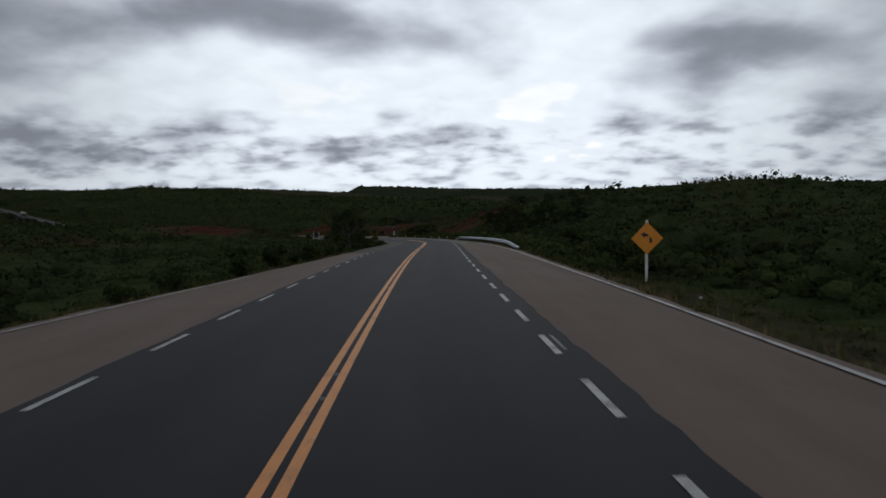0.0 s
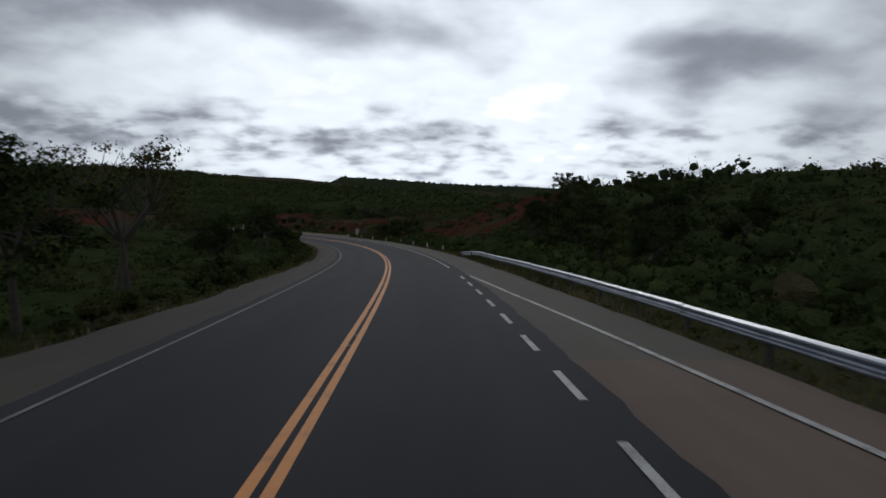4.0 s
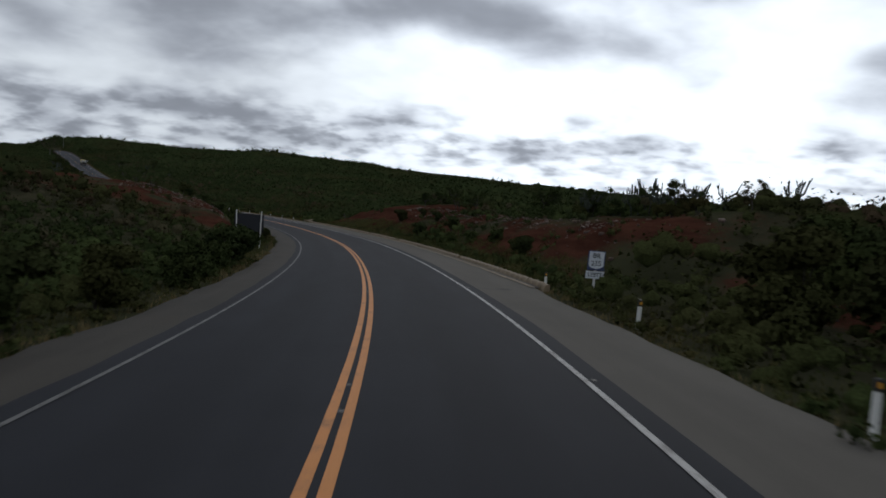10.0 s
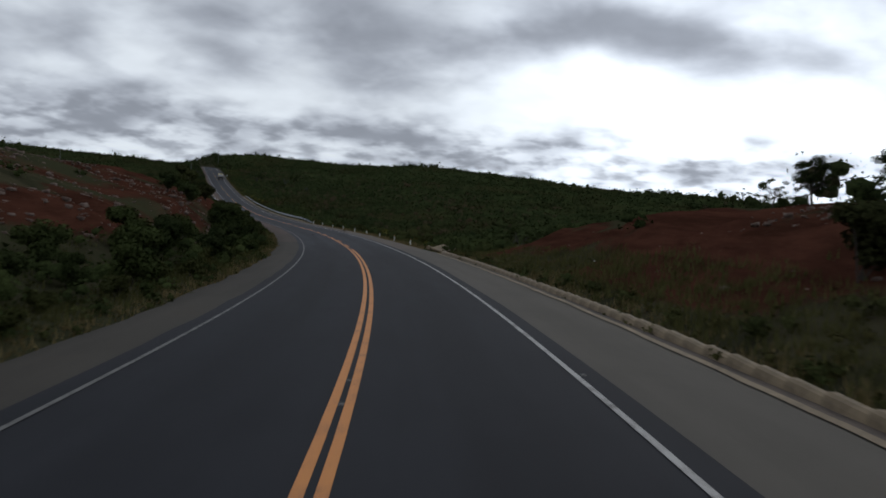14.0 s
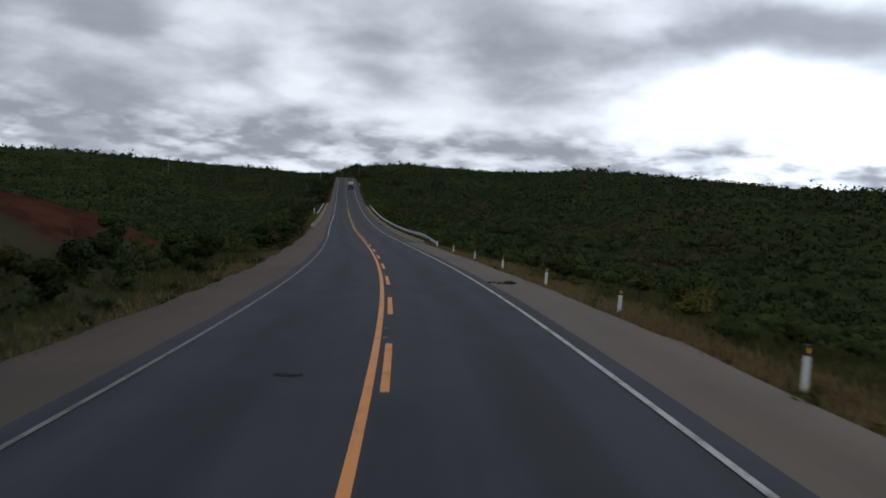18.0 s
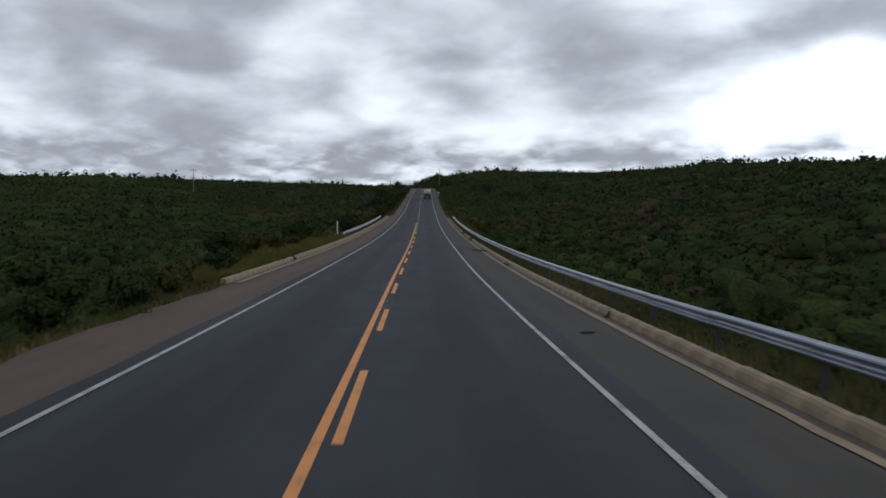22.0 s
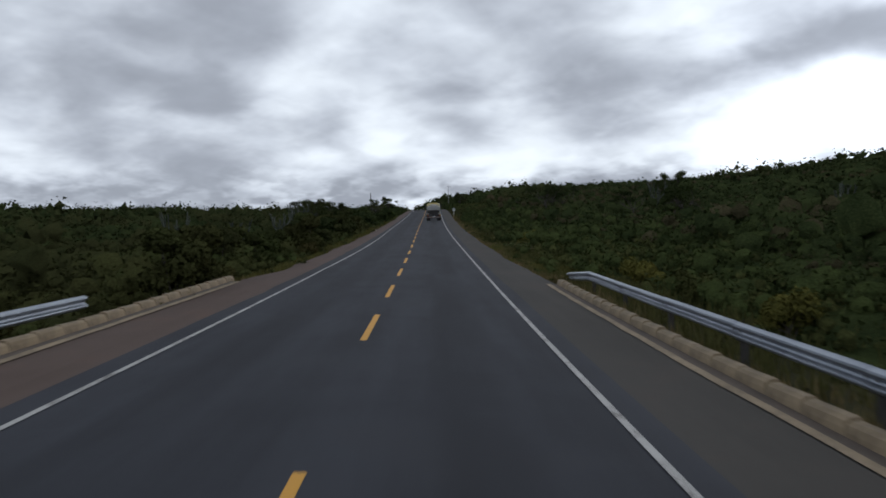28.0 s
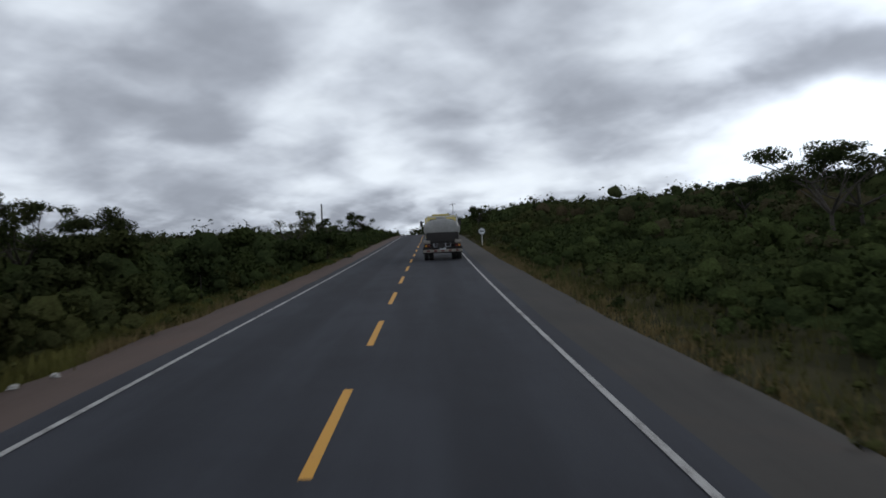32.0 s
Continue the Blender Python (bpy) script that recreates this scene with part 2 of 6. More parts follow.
# ---- the lie of the land beside the road: heights over the road's surface ----
U_R = [6.0, 9, 14, 22, 40, 80, 150, 260]
LAND_R = {  # s: heights at U_R
    -150: (-0.1, -0.4, -0.8, -1, -1, -0.5, 0, 2),
    60: (-0.1, -0.4, -0.8, -1, -0.6, 0.5, 1.5, 3),
    105: (-0.15, -0.6, -1.0, -0.6, 0.8, 4, 3, 4),
    140: (-0.15, -0.4, 0.2, 2.2, 4.4, 9, 5, 4),
    165: (-0.1, -0.1, 1.9, 6.1, 7.6, 12.5, 8, 5),
    187: (-0.1, -0.3, 1.4, 5.4, 6.8, 8, 7, 5),
    200: (-0.15, -0.8, -1.2, -0.6, 1.2, 3, 4, 4),
    219: (-0.1, -0.4, 0.0, 1.4, 4.0, 6.5, 7.5, 5),
    232: (-0.1, 0.0, 2.9, 4.2, 5.0, 7.0, 8, 5),
    262: (-0.1, 0.2, 2.8, 3.8, 4.7, 7.2, 8, 6),
    295: (-0.1, 0.9, 3.3, 4.7, 4.9, 6.8, 8, 6),
    318: (-0.1, 0.5, 2.7, 4.3, 4.6, 4.4, 5, 7),
    336: (-0.12, -0.25, -0.8, -1.4, -1.2, 1, 6, 9),
    380: (-0.12, -0.25, -1.1, -2.8, -2.4, 3, 8, 11),
    430: (-0.12, -0.45, -2.0, -3.0, -0.6, 6, 10, 12),
    480: (-0.15, -0.6, -1.4, -1.0, 2.0, 8, 12, 14),
    560: (-0.15, -0.4, -0.2, 0.8, 3.4, 10, 13, 14),
    605: (-0.15, -0.2, 0.2, 0.8, 2.2, 7.5, 12, 13),
    645: (-0.15, 0.0, 0.4, 1.0, 2.6, 5.8, 10.0, 11),
    708: (-0.1, 0.2, 0.7, 1.4, 3.4, 6.4, 11, 9),
    833: (-0.1, 0.5, 1.0, 1.8, 3.0, 6.5, 13, 9),
    900: (-0.1, 2.0, 6, 11, 13, 13, 9, 6),
    1050: (-0.1, 2.0, 7, 14, 16, 15, 9, 6),
    1500: (-0.1, 0, 0, 0, 0, 0, 0, 0),
}
U_L = [5.5, 8, 12, 20, 40, 80, 150, 250]
LAND_L = {
    -150: (-0.1, -0.5, -1, -1.2, -1, 0, 2, 4),
    60: (-0.1, -0.5, -1, -1.4, -1, 1, 3, 6),
    190: (-0.1, -0.5, -1, -1.2, -0.5, 1.5, 3, 5),
    235: (-0.1, -0.4, -0.6, 0.0, 2.4, 5, 7, 9),
    262: (-0.1, -0.2, 0.6, 2.6, 5.0, 6, 7, 9),
    285: (-0.1, 0.2, 2.0, 3.7, 3.8, 4.6, 6, 8),
    330: (-0.1, 0.2, 3.1, 5.0, 5.0, 4.6, 6, 8),
    372: (-0.1, 0.3, 2.8, 5.2, 5.0, 4.4, 6.5, 9),
    386: (-0.1, 0.1, 1.5, 2.6, 3.2, 4, 6, 9),
    401: (-0.1, -0.5, -1.0, -1.0, 0.0, 2, 5, 9),
    430: (-0.1, -0.8, -2.0, -2.8, -2.4, 0, 3.5, 5),
    450: (-0.1, -0.7, -2.0, -2.8, -2.4, 0, 3.5, 4.5),
    470: (0.0, 0.1, -1.2, -2.6, -2.3, 0, 3, 4),
    502: (0.0, 0.0, -1.2, -2.6, -2.2, 0, 2.5, 3),
    518: (-0.1, -0.7, -1.8, -2.5, -2.2, 0, 2.0, 2.5),
    560: (-0.1, -0.8, -1.8, -2.4, -2.0, 0, 1, 1),
    610: (-0.1, -0.3, -0.5, -0.5, 0.0, 1, 1, 1),
    760: (-0.1, -0.2, -0.2, 0, 0.3, 1, 2, 3),
    1500: (-0.1, 0, 0, 0, 0, 0, 0, 0),
}


def _table(land):
    return np.array(sorted(land)), np.array([land[k] for k in sorted(land)], float)


T_R, T_L = _table(LAND_R), _table(LAND_L)


def _lookup(tab, us, s, v):
    ks, h = tab
    i = np.clip(np.searchsorted(ks, s) - 1, 0, len(ks) - 2)
    f = np.clip((s - ks[i]) / (ks[i + 1] - ks[i]), 0, 1)
    f = f * f * (3 - 2 * f)
    j = np.clip(np.searchsorted(us, v) - 1, 0, len(us) - 2)
    us = np.asarray(us)
    e = np.clip((v - us[j]) / (us[j + 1] - us[j]), 0, 1)
    return (h[i, j] * (1 - e) + h[i, j + 1] * e) * (1 - f) + (h[i + 1, j] * (1 - e) + h[i + 1, j + 1] * e) * f


def land(s, u):
    """Height of the ground over the road's surface at s, u."""
    s, u = np.broadcast_arrays(np.asarray(s, float), np.asarray(u, float))
    er, el = edge_right(s), edge_left(s)
    v_r = np.maximum(u - (er - 6.0) * np.clip((30 - u) / 24, 0, 1), 6.0)
    v_l = np.maximum(-u - (el - 5.6) * np.clip((30 + u) / 24, 0, 1), 5.5)
    h = np.where(u >= 0, _lookup(T_R, U_R, s, v_r), _lookup(T_L, U_L, s, v_l))
    out = np.where(u >= 0, u - er, -u - el)
    rough = np.clip(out / 6, 0, 1)
    h = h + rough * (0.22 * ripple(s / 5, u / 4, 3) + 0.10 * ripple(s / 1.7, u / 1.4, 4)) + np.clip(out / 60, 0, 1) * 1.6 * ripple(s / 45, u / 38, 5)
    h = h + bare(s, u) * rough * (0.30 * ripple(s / 1.9, u / 4.5, 11) + 0.16 * ripple(s / 0.9, u / 1.6, 12))
    # the wooded hill behind the crest, across the end of the climb
    mound = np.interp(u, [-34, -22, -8, 6, 22, 45, 85, 130], [0, 1.5, 6.5, 13.0, 15.5, 16.5, 13, 0]) * np.exp(-((s - 948) / 48) ** 2)
    h = np.where(s > ROAD_END, np.maximum(h, mound - 0.3 + rough * 0.4 * ripple(s / 7, u / 7, 6)), h)
    return np.where((out < 0.0) & (s < ROAD_END), -0.16, np.where((out < 0.5) & (s < ROAD_END), -0.16 + (h + 0.16) * np.clip(out / 0.5, 0, 1), h))


def bare(s, u):
    """How far red earth lies bare: the cuttings and the fields on the hillside."""
    s, u = np.broadcast_arrays(np.asarray(s, float), np.asarray(u, float))

    # the fields away from the road have uneven outlines
    loose = np.clip((abs(u) - 22) / 12, 0, 1)
    s, u = s + loose * 9 * ripple(s / 17, u / 15, 21), u + loose * 7 * ripple(s / 15, u / 17, 22)

    def patch(a, b, c, d, soft=6.0, side=2.0):
        return np.clip(np.minimum(s - a, b - s) / soft, 0, 1) * np.clip(np.minimum(u - c, d - u) / side, 0, 1)

    m = np.maximum.reduce([
        patch(160, 197, 11, 28), patch(208, 226, 12, 38, 5, 3), patch(222, 327, 8, 21), patch(262, 390, -30, -8.5), patch(288, 378, -52, -18), patch(212, 276, -64, -26, 12, 5),
        patch(40, 120, -160, -75, 25, 20), patch(300, 372, -70, -34, 12, 8), 0.6 * patch(300, 330, 20, 60, 10, 6), patch(120, 212, -110, -46, 20, 14)])
    m = np.maximum(m, np.maximum(1.6 * patch(336, 394, -27, -9.5), np.maximum(1.5 * patch(157, 193, 12, 26, 4, 2), np.maximum(1.6 * patch(284, 328, 7.6, 22, 4, 0.8), 0.75 * patch(340, 428, 5.9, 7.7, 4, 0.5)))))
    return m * np.clip(0.72 + 0.7 * ripple(s / 7, u / 3, 8) + 0.4 * ripple(s / 2, u / 1.5, 9), 0, 1)

# ---- materials ----
def coarse_fine(g, scale):
    """Object-space noise at a large and a small scale."""
    pos = g.add("ShaderNodeTexCoord").outputs["Object"]
    return pos, g.noise(pos, scale, 5.0, 0.6), g.noise(pos, scale * 9, 6.0, 0.65)


def surface(name, dark, light, scale=0.6, rough=0.8, metal=0.0, bump=0.3, vary=0.0, spec=0.5, through=0.0, fine=0.5, step=0.02):
    """A surface of two tones mixed by coarse and fine noise, with relief; vary: spread from thing to thing."""
    m = bpy.data.materials.new(name)
    m.use_nodes = True
    g = Nodes(m.node_tree)
    pos, a, b = coarse_fine(g, scale)
    f = g.math("ADD", g.math("MULTIPLY", a, 1.0 - fine), g.math("MULTIPLY", b, fine))
    f = g.remap(f, 0.3, 0.7)
    if vary:
        rnd = g.add("ShaderNodeObjectInfo").outputs["Random"]
        isl = g.add("ShaderNodeNewGeometry").outputs["Random Per Island"]
        f = g.math("ADD", g.math("MULTIPLY", f, 1 - vary), g.math("MULTIPLY", g.math("ADD", g.math("MULTIPLY", rnd, 0.5), g.math("MULTIPLY", isl, 0.5)), vary))
    col = g.mix(f, dark, light)
    bs = g.add("ShaderNodeBsdfPrincipled", {"Base Color": col, "Metallic": metal, "Roughness": g.remap(b, 0.25, 0.75, rough - 0.08, min(1.0, rough + 0.08)), "Specular IOR Level": spec})
    if bump:
        g.put(bs.inputs["Normal"], g.add("ShaderNodeBump", {"Height": b, "Strength": bump, "Distance": step}).outputs[0])
    out = bs.outputs[0]
    if through:
        tr = g.add("ShaderNodeBsdfTranslucent", {"Color": col})
        out = g.add("ShaderNodeMixShader", {0: through, 1: out, 2: tr.outputs[0]}).outputs[0]
    g.add("ShaderNodeOutputMaterial", {0: out})
    return m


def leaf_mat(name, dark, light):
    """Matt leaves: tone from clump to clump and from leaf to leaf, sprinkled with small light and dark leaves, browner in dry drifts."""
    m = bpy.data.materials.new(name)
    m.use_nodes = True
    g = Nodes(m.node_tree)
    pos = g.add("ShaderNodeNewGeometry")
    at = pos.outputs["Position"]
    a, b, c = g.noise(at, 0.30, 3.0, 0.6), g.noise(at, 3.0, 4.0, 0.6), g.noise(at, 17.0, 3.0, 0.7)
    f = g.math("ADD", g.math("MULTIPLY", g.remap(a, 0.34, 0.66), 0.55), g.math("MULTIPLY", g.remap(b, 0.3, 0.7), 0.20))
    f = g.math("ADD", f, g.math("MULTIPLY", pos.outputs["Random Per Island"], 0.25))
    col = g.mix(f, dark, light)
    drift = g.noise(at, 0.032, 4.0, 0.6)
    col = g.mix(g.remap(drift, 0.50, 0.64, 0.0, 0.6), col, (light[0] * 0.92, light[1] * 0.66, light[2] * 0.76))
    col = g.add("ShaderNodeVectorMath", {0: col, 3: g.remap(c, 0.32, 0.68, 0.55, 1.40)}, operation="SCALE").outputs[0]
    df = g.add("ShaderNodeBsdfDiffuse", {"Color": col, "Roughness": 0.9})
    g.put(df.inputs["Normal"], g.add("ShaderNodeBump", {"Height": c, "Strength": 0.5, "Distance": 0.05}).outputs[0])
    tr = g.add("ShaderNodeBsdfTranslucent", {"Color": col})
    g.add("ShaderNodeOutputMaterial", {0: g.add("ShaderNodeMixShader", {0: 0.10, 1: df.outputs[0], 2: tr.outputs[0]}).outputs[0]})
    return m


def asphalt_mat(name, dark, light, patch, rough=0.78, dark_start=0.0):
    """Worn asphalt: aggregate grain, broad wear stains along the lanes."""
    m = bpy.data.materials.new(name)
    m.use_nodes = True
    g = Nodes(m.node_tree)
    uv = g.add("ShaderNodeUVMap", uv_map="plan").outputs[0]  # metres: u across, s along
    flat = g.add("ShaderNodeVectorMath", {0: uv, 1: (1.0, 0.07, 1.0)}, operation="MULTIPLY").outputs[0]
    streak = g.noise(flat, 1.1, 5.0, 0.6)
    blot = g.noise(uv, 0.35, 6.0, 0.6, 0.4)
    grain = g.noise(uv, 60.0, 3.0, 0.7)
    f = g.remap(g.math("ADD", g.math("MULTIPLY", streak, 0.6), g.math("MULTIPLY", blot, 0.4)), 0.33, 0.67)
    col = g.mix(f, dark, light)
    col = g.mix(g.remap(blot, 0.54, 0.70, 0.0, 0.5), col, patch)
    col = g.mix(g.remap(grain, 0.35, 0.75, 0.0, 0.35), col, tuple(min(1.0, c * 1.7) for c in light))
    # oil-dark strip along the middle of each lane
    across = g.math("ABSOLUTE", g.add("ShaderNodeSeparateXYZ", {0: uv}).outputs[0])
    lane = g.math("DIVIDE", g.math("SUBTRACT", across, 1.9), 0.55)
    oil = g.math("MULTIPLY", g.remap(g.math("MULTIPLY", lane, lane), 0.0, 1.6, 0.5, 0.0), g.remap(blot, 0.3, 0.6))
    col = g.mix(oil, col, tuple(c * 0.72 for c in dark))
    # the first stretch is mixed darker, fading out between 318 and 345 m
    along = g.add("ShaderNodeSeparateXYZ", {0: uv}).outputs[1]
    col = g.mix(g.remap(along, 318.0, 345.0, dark_start, 0.0), col, (0.010, 0.0105, 0.0125))
    bs = g.add("ShaderNodeBsdfPrincipled", {"Base Color": col, "Roughness": rough + 0.08, "Specular IOR Level": 0.10})
    g.put(bs.inputs["Normal"], g.add("ShaderNodeBump", {"Height": grain, "Strength": 0.35, "Distance": 0.006}).outputs[0])
    g.add("ShaderNodeOutputMaterial", {0: bs.outputs[0]})
    return m


def paint_mat(name, colour, worn, wear=0.5):
    """Road paint rubbed through to the asphalt in places."""
    m = bpy.data.materials.new(name)
    m.use_nodes = True
    g = Nodes(m.node_tree)
    uv = g.add("ShaderNodeUVMap", uv_map="plan").outputs[0]
    a, b = g.noise(uv, 1.4, 5.0, 0.6), g.noise(uv, 22.0, 5.0, 0.75)
    f = g.remap(g.math("ADD", g.math("MULTIPLY", a, 0.5), g.math("MULTIPLY", b, 0.5)), wear, wear + 0.16)
    bs = g.add("ShaderNodeBsdfPrincipled", {"Base Color": g.mix(f, colour, worn), "Roughness": 0.7, "Specular IOR Level": 0.3})
    g.add("ShaderNodeOutputMaterial", {0: bs.outputs[0]})
    return m


def ground_mat():
    """Scrub soil with dry grass and leaf litter; red laterite where the attribute says it lies bare."""
    m = bpy.data.materials.new("scrub_ground")
    m.use_nodes = True
    g = Nodes(m.node_tree)
    pos = g.add("ShaderNodeTexCoord").outputs["Object"]
    big, mid, fine = g.noise(pos, 0.06, 5.0, 0.6), g.noise(pos, 0.5, 6.0, 0.65), g.noise(pos, 5.0, 6.0, 0.7)
    litter = g.mix(g.remap(mid, 0.35, 0.65), (0.027, 0.027, 0.016), (0.054, 0.049, 0.029))
    litter = g.mix(g.remap(big, 0.45, 0.65), litter, (0.036, 0.037, 0.020))
    strata = g.add("ShaderNodeVectorMath", {0: pos, 1: (0.25, 0.25, 2.2)}, operation="MULTIPLY").outputs[0]
    band = g.noise(strata, 1.0, 5.0, 0.65)
    red = g.mix(g.remap(band, 0.35, 0.68), (0.034, 0.0142, 0.0095), (0.066, 0.027, 0.0175))
    red = g.mix(g.remap(fine, 0.55, 0.8, 0.0, 0.35), red, (0.14, 0.085, 0.06))
    mask = g.add("ShaderNodeAttribute", attribute_name="bare_earth").outputs["Fac"]
    edge = g.math("ADD", g.math("MULTIPLY", g.math("SUBTRACT", mid, 0.5), 0.9), g.math("MULTIPLY", g.math("SUBTRACT", fine, 0.5), 1.1))
    mask = g.remap(g.math("ADD", mask, edge), 0.3, 0.7)
    col = g.mix(mask, litter, red)
    bs = g.add("ShaderNodeBsdfPrincipled", {"Base Color": col, "Roughness": 1.0, "Specular IOR Level": 0.0})
    h = g.math("ADD", g.math("MULTIPLY", mid, 0.7), g.math("MULTIPLY", fine, 0.3))
    g.put(bs.inputs["Normal"], g.add("ShaderNodeBump", {"Height": h, "Strength": 0.8, "Distance": 0.25}).outputs[0])
    g.add("ShaderNodeOutputMaterial", {0: bs.outputs[0]})
    return m


ASPHALT = asphalt_mat("carriageway_asphalt", (0.0188, 0.0201, 0.0243), (0.0340, 0.0365, 0.0440), (0.0290, 0.0300, 0.0345), dark_start=0.56)
SHOULDER_TAUPE = asphalt_mat("taupe_shoulder", (0.0882, 0.0657, 0.0531), (0.117, 0.0891, 0.0738), (0.0945, 0.0666, 0.0513), 0.85)
SHOULDER_GREY = asphalt_mat("grey_shoulder", (0.0693, 0.063, 0.054), (0.0882, 0.0801, 0.0693), (0.072, 0.0639, 0.0513), 0.85)
SHOULDER_SAND = asphalt_mat("sandy_grey_shoulder", (0.07722, 0.06336, 0.05247), (0.103, 0.08613, 0.07227), (0.08712, 0.06732, 0.05346), 0.85)
SHOULDER_BROWN = asphalt_mat("brown_shoulder", (0.0625, 0.04435, 0.0373), (0.08467, 0.0625, 0.05342), (0.0887, 0.0504, 0.03629), 0.85)
SHOULDER_OLIVE = asphalt_mat("olive_grey_shoulder", (0.0396, 0.036, 0.0306), (0.054, 0.0486, 0.0414), (0.0504, 0.0423, 0.0342), 0.85)
SHOULDER_EARTH = asphalt_mat("earthy_shoulder", (0.0476, 0.0389, 0.0329), (0.0647, 0.0535, 0.0456), (0.0638, 0.0451, 0.0349), 0.85)
SHOULDER_UMBER = asphalt_mat("umber_shoulder", (0.0556, 0.0418, 0.0353), (0.0755, 0.0583, 0.0498), (0.0772, 0.0480, 0.0357), 0.85)
SHOULDER_DARK = asphalt_mat("dark_shoulder", (0.0324, 0.0306, 0.0279), (0.0468, 0.0432, 0.0396), (0.0513, 0.0396, 0.0324), 0.8)
PAINT_YELLOW = paint_mat("orange_yellow_paint", (0.50, 0.20, 0.055), (0.17, 0.085, 0.045), 0.50)
PAINT_AMBER = paint_mat("fresh_yellow_paint", (0.47, 0.235, 0.03), (0.18, 0.11, 0.04), 0.54)
PAINT_WHITE = paint_mat("white_paint", (0.3276, 0.3237, 0.312), (0.0936, 0.0858, 0.0819), 0.46)
PAINT_FADED = paint_mat("faded_white_paint", (0.1267, 0.1241, 0.1188), (0.04752, 0.04488, 0.04224), 0.44)
GROUND = ground_mat()
CONCRETE = surface("old_concrete", (0.096, 0.071, 0.043), (0.240, 0.182, 0.115), 0.9, 0.9, bump=0.5)
GUTTER = surface("silted_gutter", (0.030, 0.022, 0.017), (0.085, 0.062, 0.046), 0.8, 0.95, bump=0.4)
GALVANISED = surface("galvanised_steel", (0.1495, 0.1702, 0.2047), (0.276, 0.3013, 0.345), 0.7, 0.36, metal=0.75, bump=0.06)
RAIL_POST = surface("dark_rail_post", (0.022, 0.021, 0.020), (0.055, 0.050, 0.045), 2.0, 0.8, metal=0.2, bump=0.2)
POST_STEEL = surface("weathered_steel", (0.08, 0.08, 0.08), (0.17, 0.16, 0.15), 2.0, 0.6, metal=0.5, bump=0.1)
WHITE_PAINTED = surface("white_painted_post", (0.55, 0.55, 0.52), (0.74, 0.73, 0.70), 3.0, 0.6, bump=0.1)
BLACK_PAINT = surface("black_paint", (0.012, 0.012, 0.013), (0.022, 0.022, 0.022), 4.0, 0.6, bump=0.05)
AMBER = surface("amber_reflector", (0.55, 0.25, 0.02), (0.70, 0.34, 0.03), 6.0, 0.35, bump=0.0)
LEAF = leaf_mat("scrub_leaves", (0.02089, 0.02953, 0.01156), (0.05803, 0.07437, 0.0256))
LEAF_DEEP = leaf_mat("tree_leaves", (0.01857, 0.02624, 0.01125), (0.04643, 0.06015, 0.0225))
LEAF_YELLOW = leaf_mat("yellowing_leaves", (0.054, 0.0576, 0.0168), (0.18, 0.162, 0.0408))
LEAF_BROWN = leaf_mat("dry_brown_leaves", (0.0308, 0.02844, 0.01536), (0.07187, 0.06344, 0.03455))
LEAF_OLIVE = leaf_mat("olive_leaves", (0.02902, 0.0346, 0.01328), (0.07589, 0.08035, 0.02846))
BLOOM = surface("pale_petals", (0.13, 0.12, 0.055), (0.27, 0.25, 0.14), 3.0, 0.8, bump=0, vary=0.4, spec=0.03)
DRY_GRASS = surface("dry_grass", (0.085, 0.068, 0.030), (0.23, 0.175, 0.085), 0.6, 0.9, bump=0, vary=0.6, spec=0.03, through=0.1)
LUSH_GRASS = surface("lush_grass", (0.044, 0.048, 0.014), (0.135, 0.125, 0.040), 0.5, 0.9, bump=0, vary=0.6, spec=0.03, through=0.1)
GRASS = surface("verge_grass", (0.026, 0.034, 0.011), (0.105, 0.098, 0.036), 0.5, 0.9, bump=0, vary=0.6, spec=0.03, through=0.1)
BARK = surface("bark", (0.022, 0.018, 0.014), (0.060, 0.050, 0.040), 3.0, 0.9, bump=0.5)
STONE = surface("pale_stone", (0.055, 0.034, 0.026), (0.150, 0.105, 0.082), 1.2, 0.9, bump=0.5, vary=0.5)


# ---- mesh helpers ----
def mesh_object(name, verts, faces, material, parent=None, label="", smooth=False, normals=None):
    me = bpy.data.meshes.new(name)
    if isinstance(faces, np.ndarray):
        n, k = faces.shape
        me.vertices.add(len(verts))
        me.vertices.foreach_set("co", np.asarray(verts, np.float32).ravel())
        me.loops.add(n * k)
        me.loops.foreach_set("vertex_index", faces.astype(np.int32).ravel())
        me.polygons.add(n)
        me.polygons.foreach_set("loop_start", np.arange(0, n * k, k, dtype=np.int32))
        me.update(calc_edges=True)
    else:
        me.from_pydata([tuple(v) for v in verts], [], faces)
    if smooth or normals is not None:
        me.polygons.foreach_set("use_smooth", np.ones(len(me.polygons), bool))
    if normals is not None:
        me.attributes.new("custom_normal", "FLOAT_VECTOR", "POINT").data.foreach_set("vector", np.asarray(normals, np.float32).ravel())
    if material:
        me.materials.append(material)
    ob = new(name, me)
    if parent:
        ob.parent = parent
    if label:
        ob["label"] = label
    return ob


def part(name, bm, material, parent, label="", smooth=False):
    me = bpy.data.meshes.new(name)
    bm.normal_update()
    bm.to_mesh(me)
    bm.free()
    if smooth:
        me.polygons.foreach_set("use_smooth", np.ones(len(me.polygons), bool))
    me.materials.append(material)
    ob = new(name, me)
    ob.parent = parent
    if label:
        ob["label"] = label
    return ob


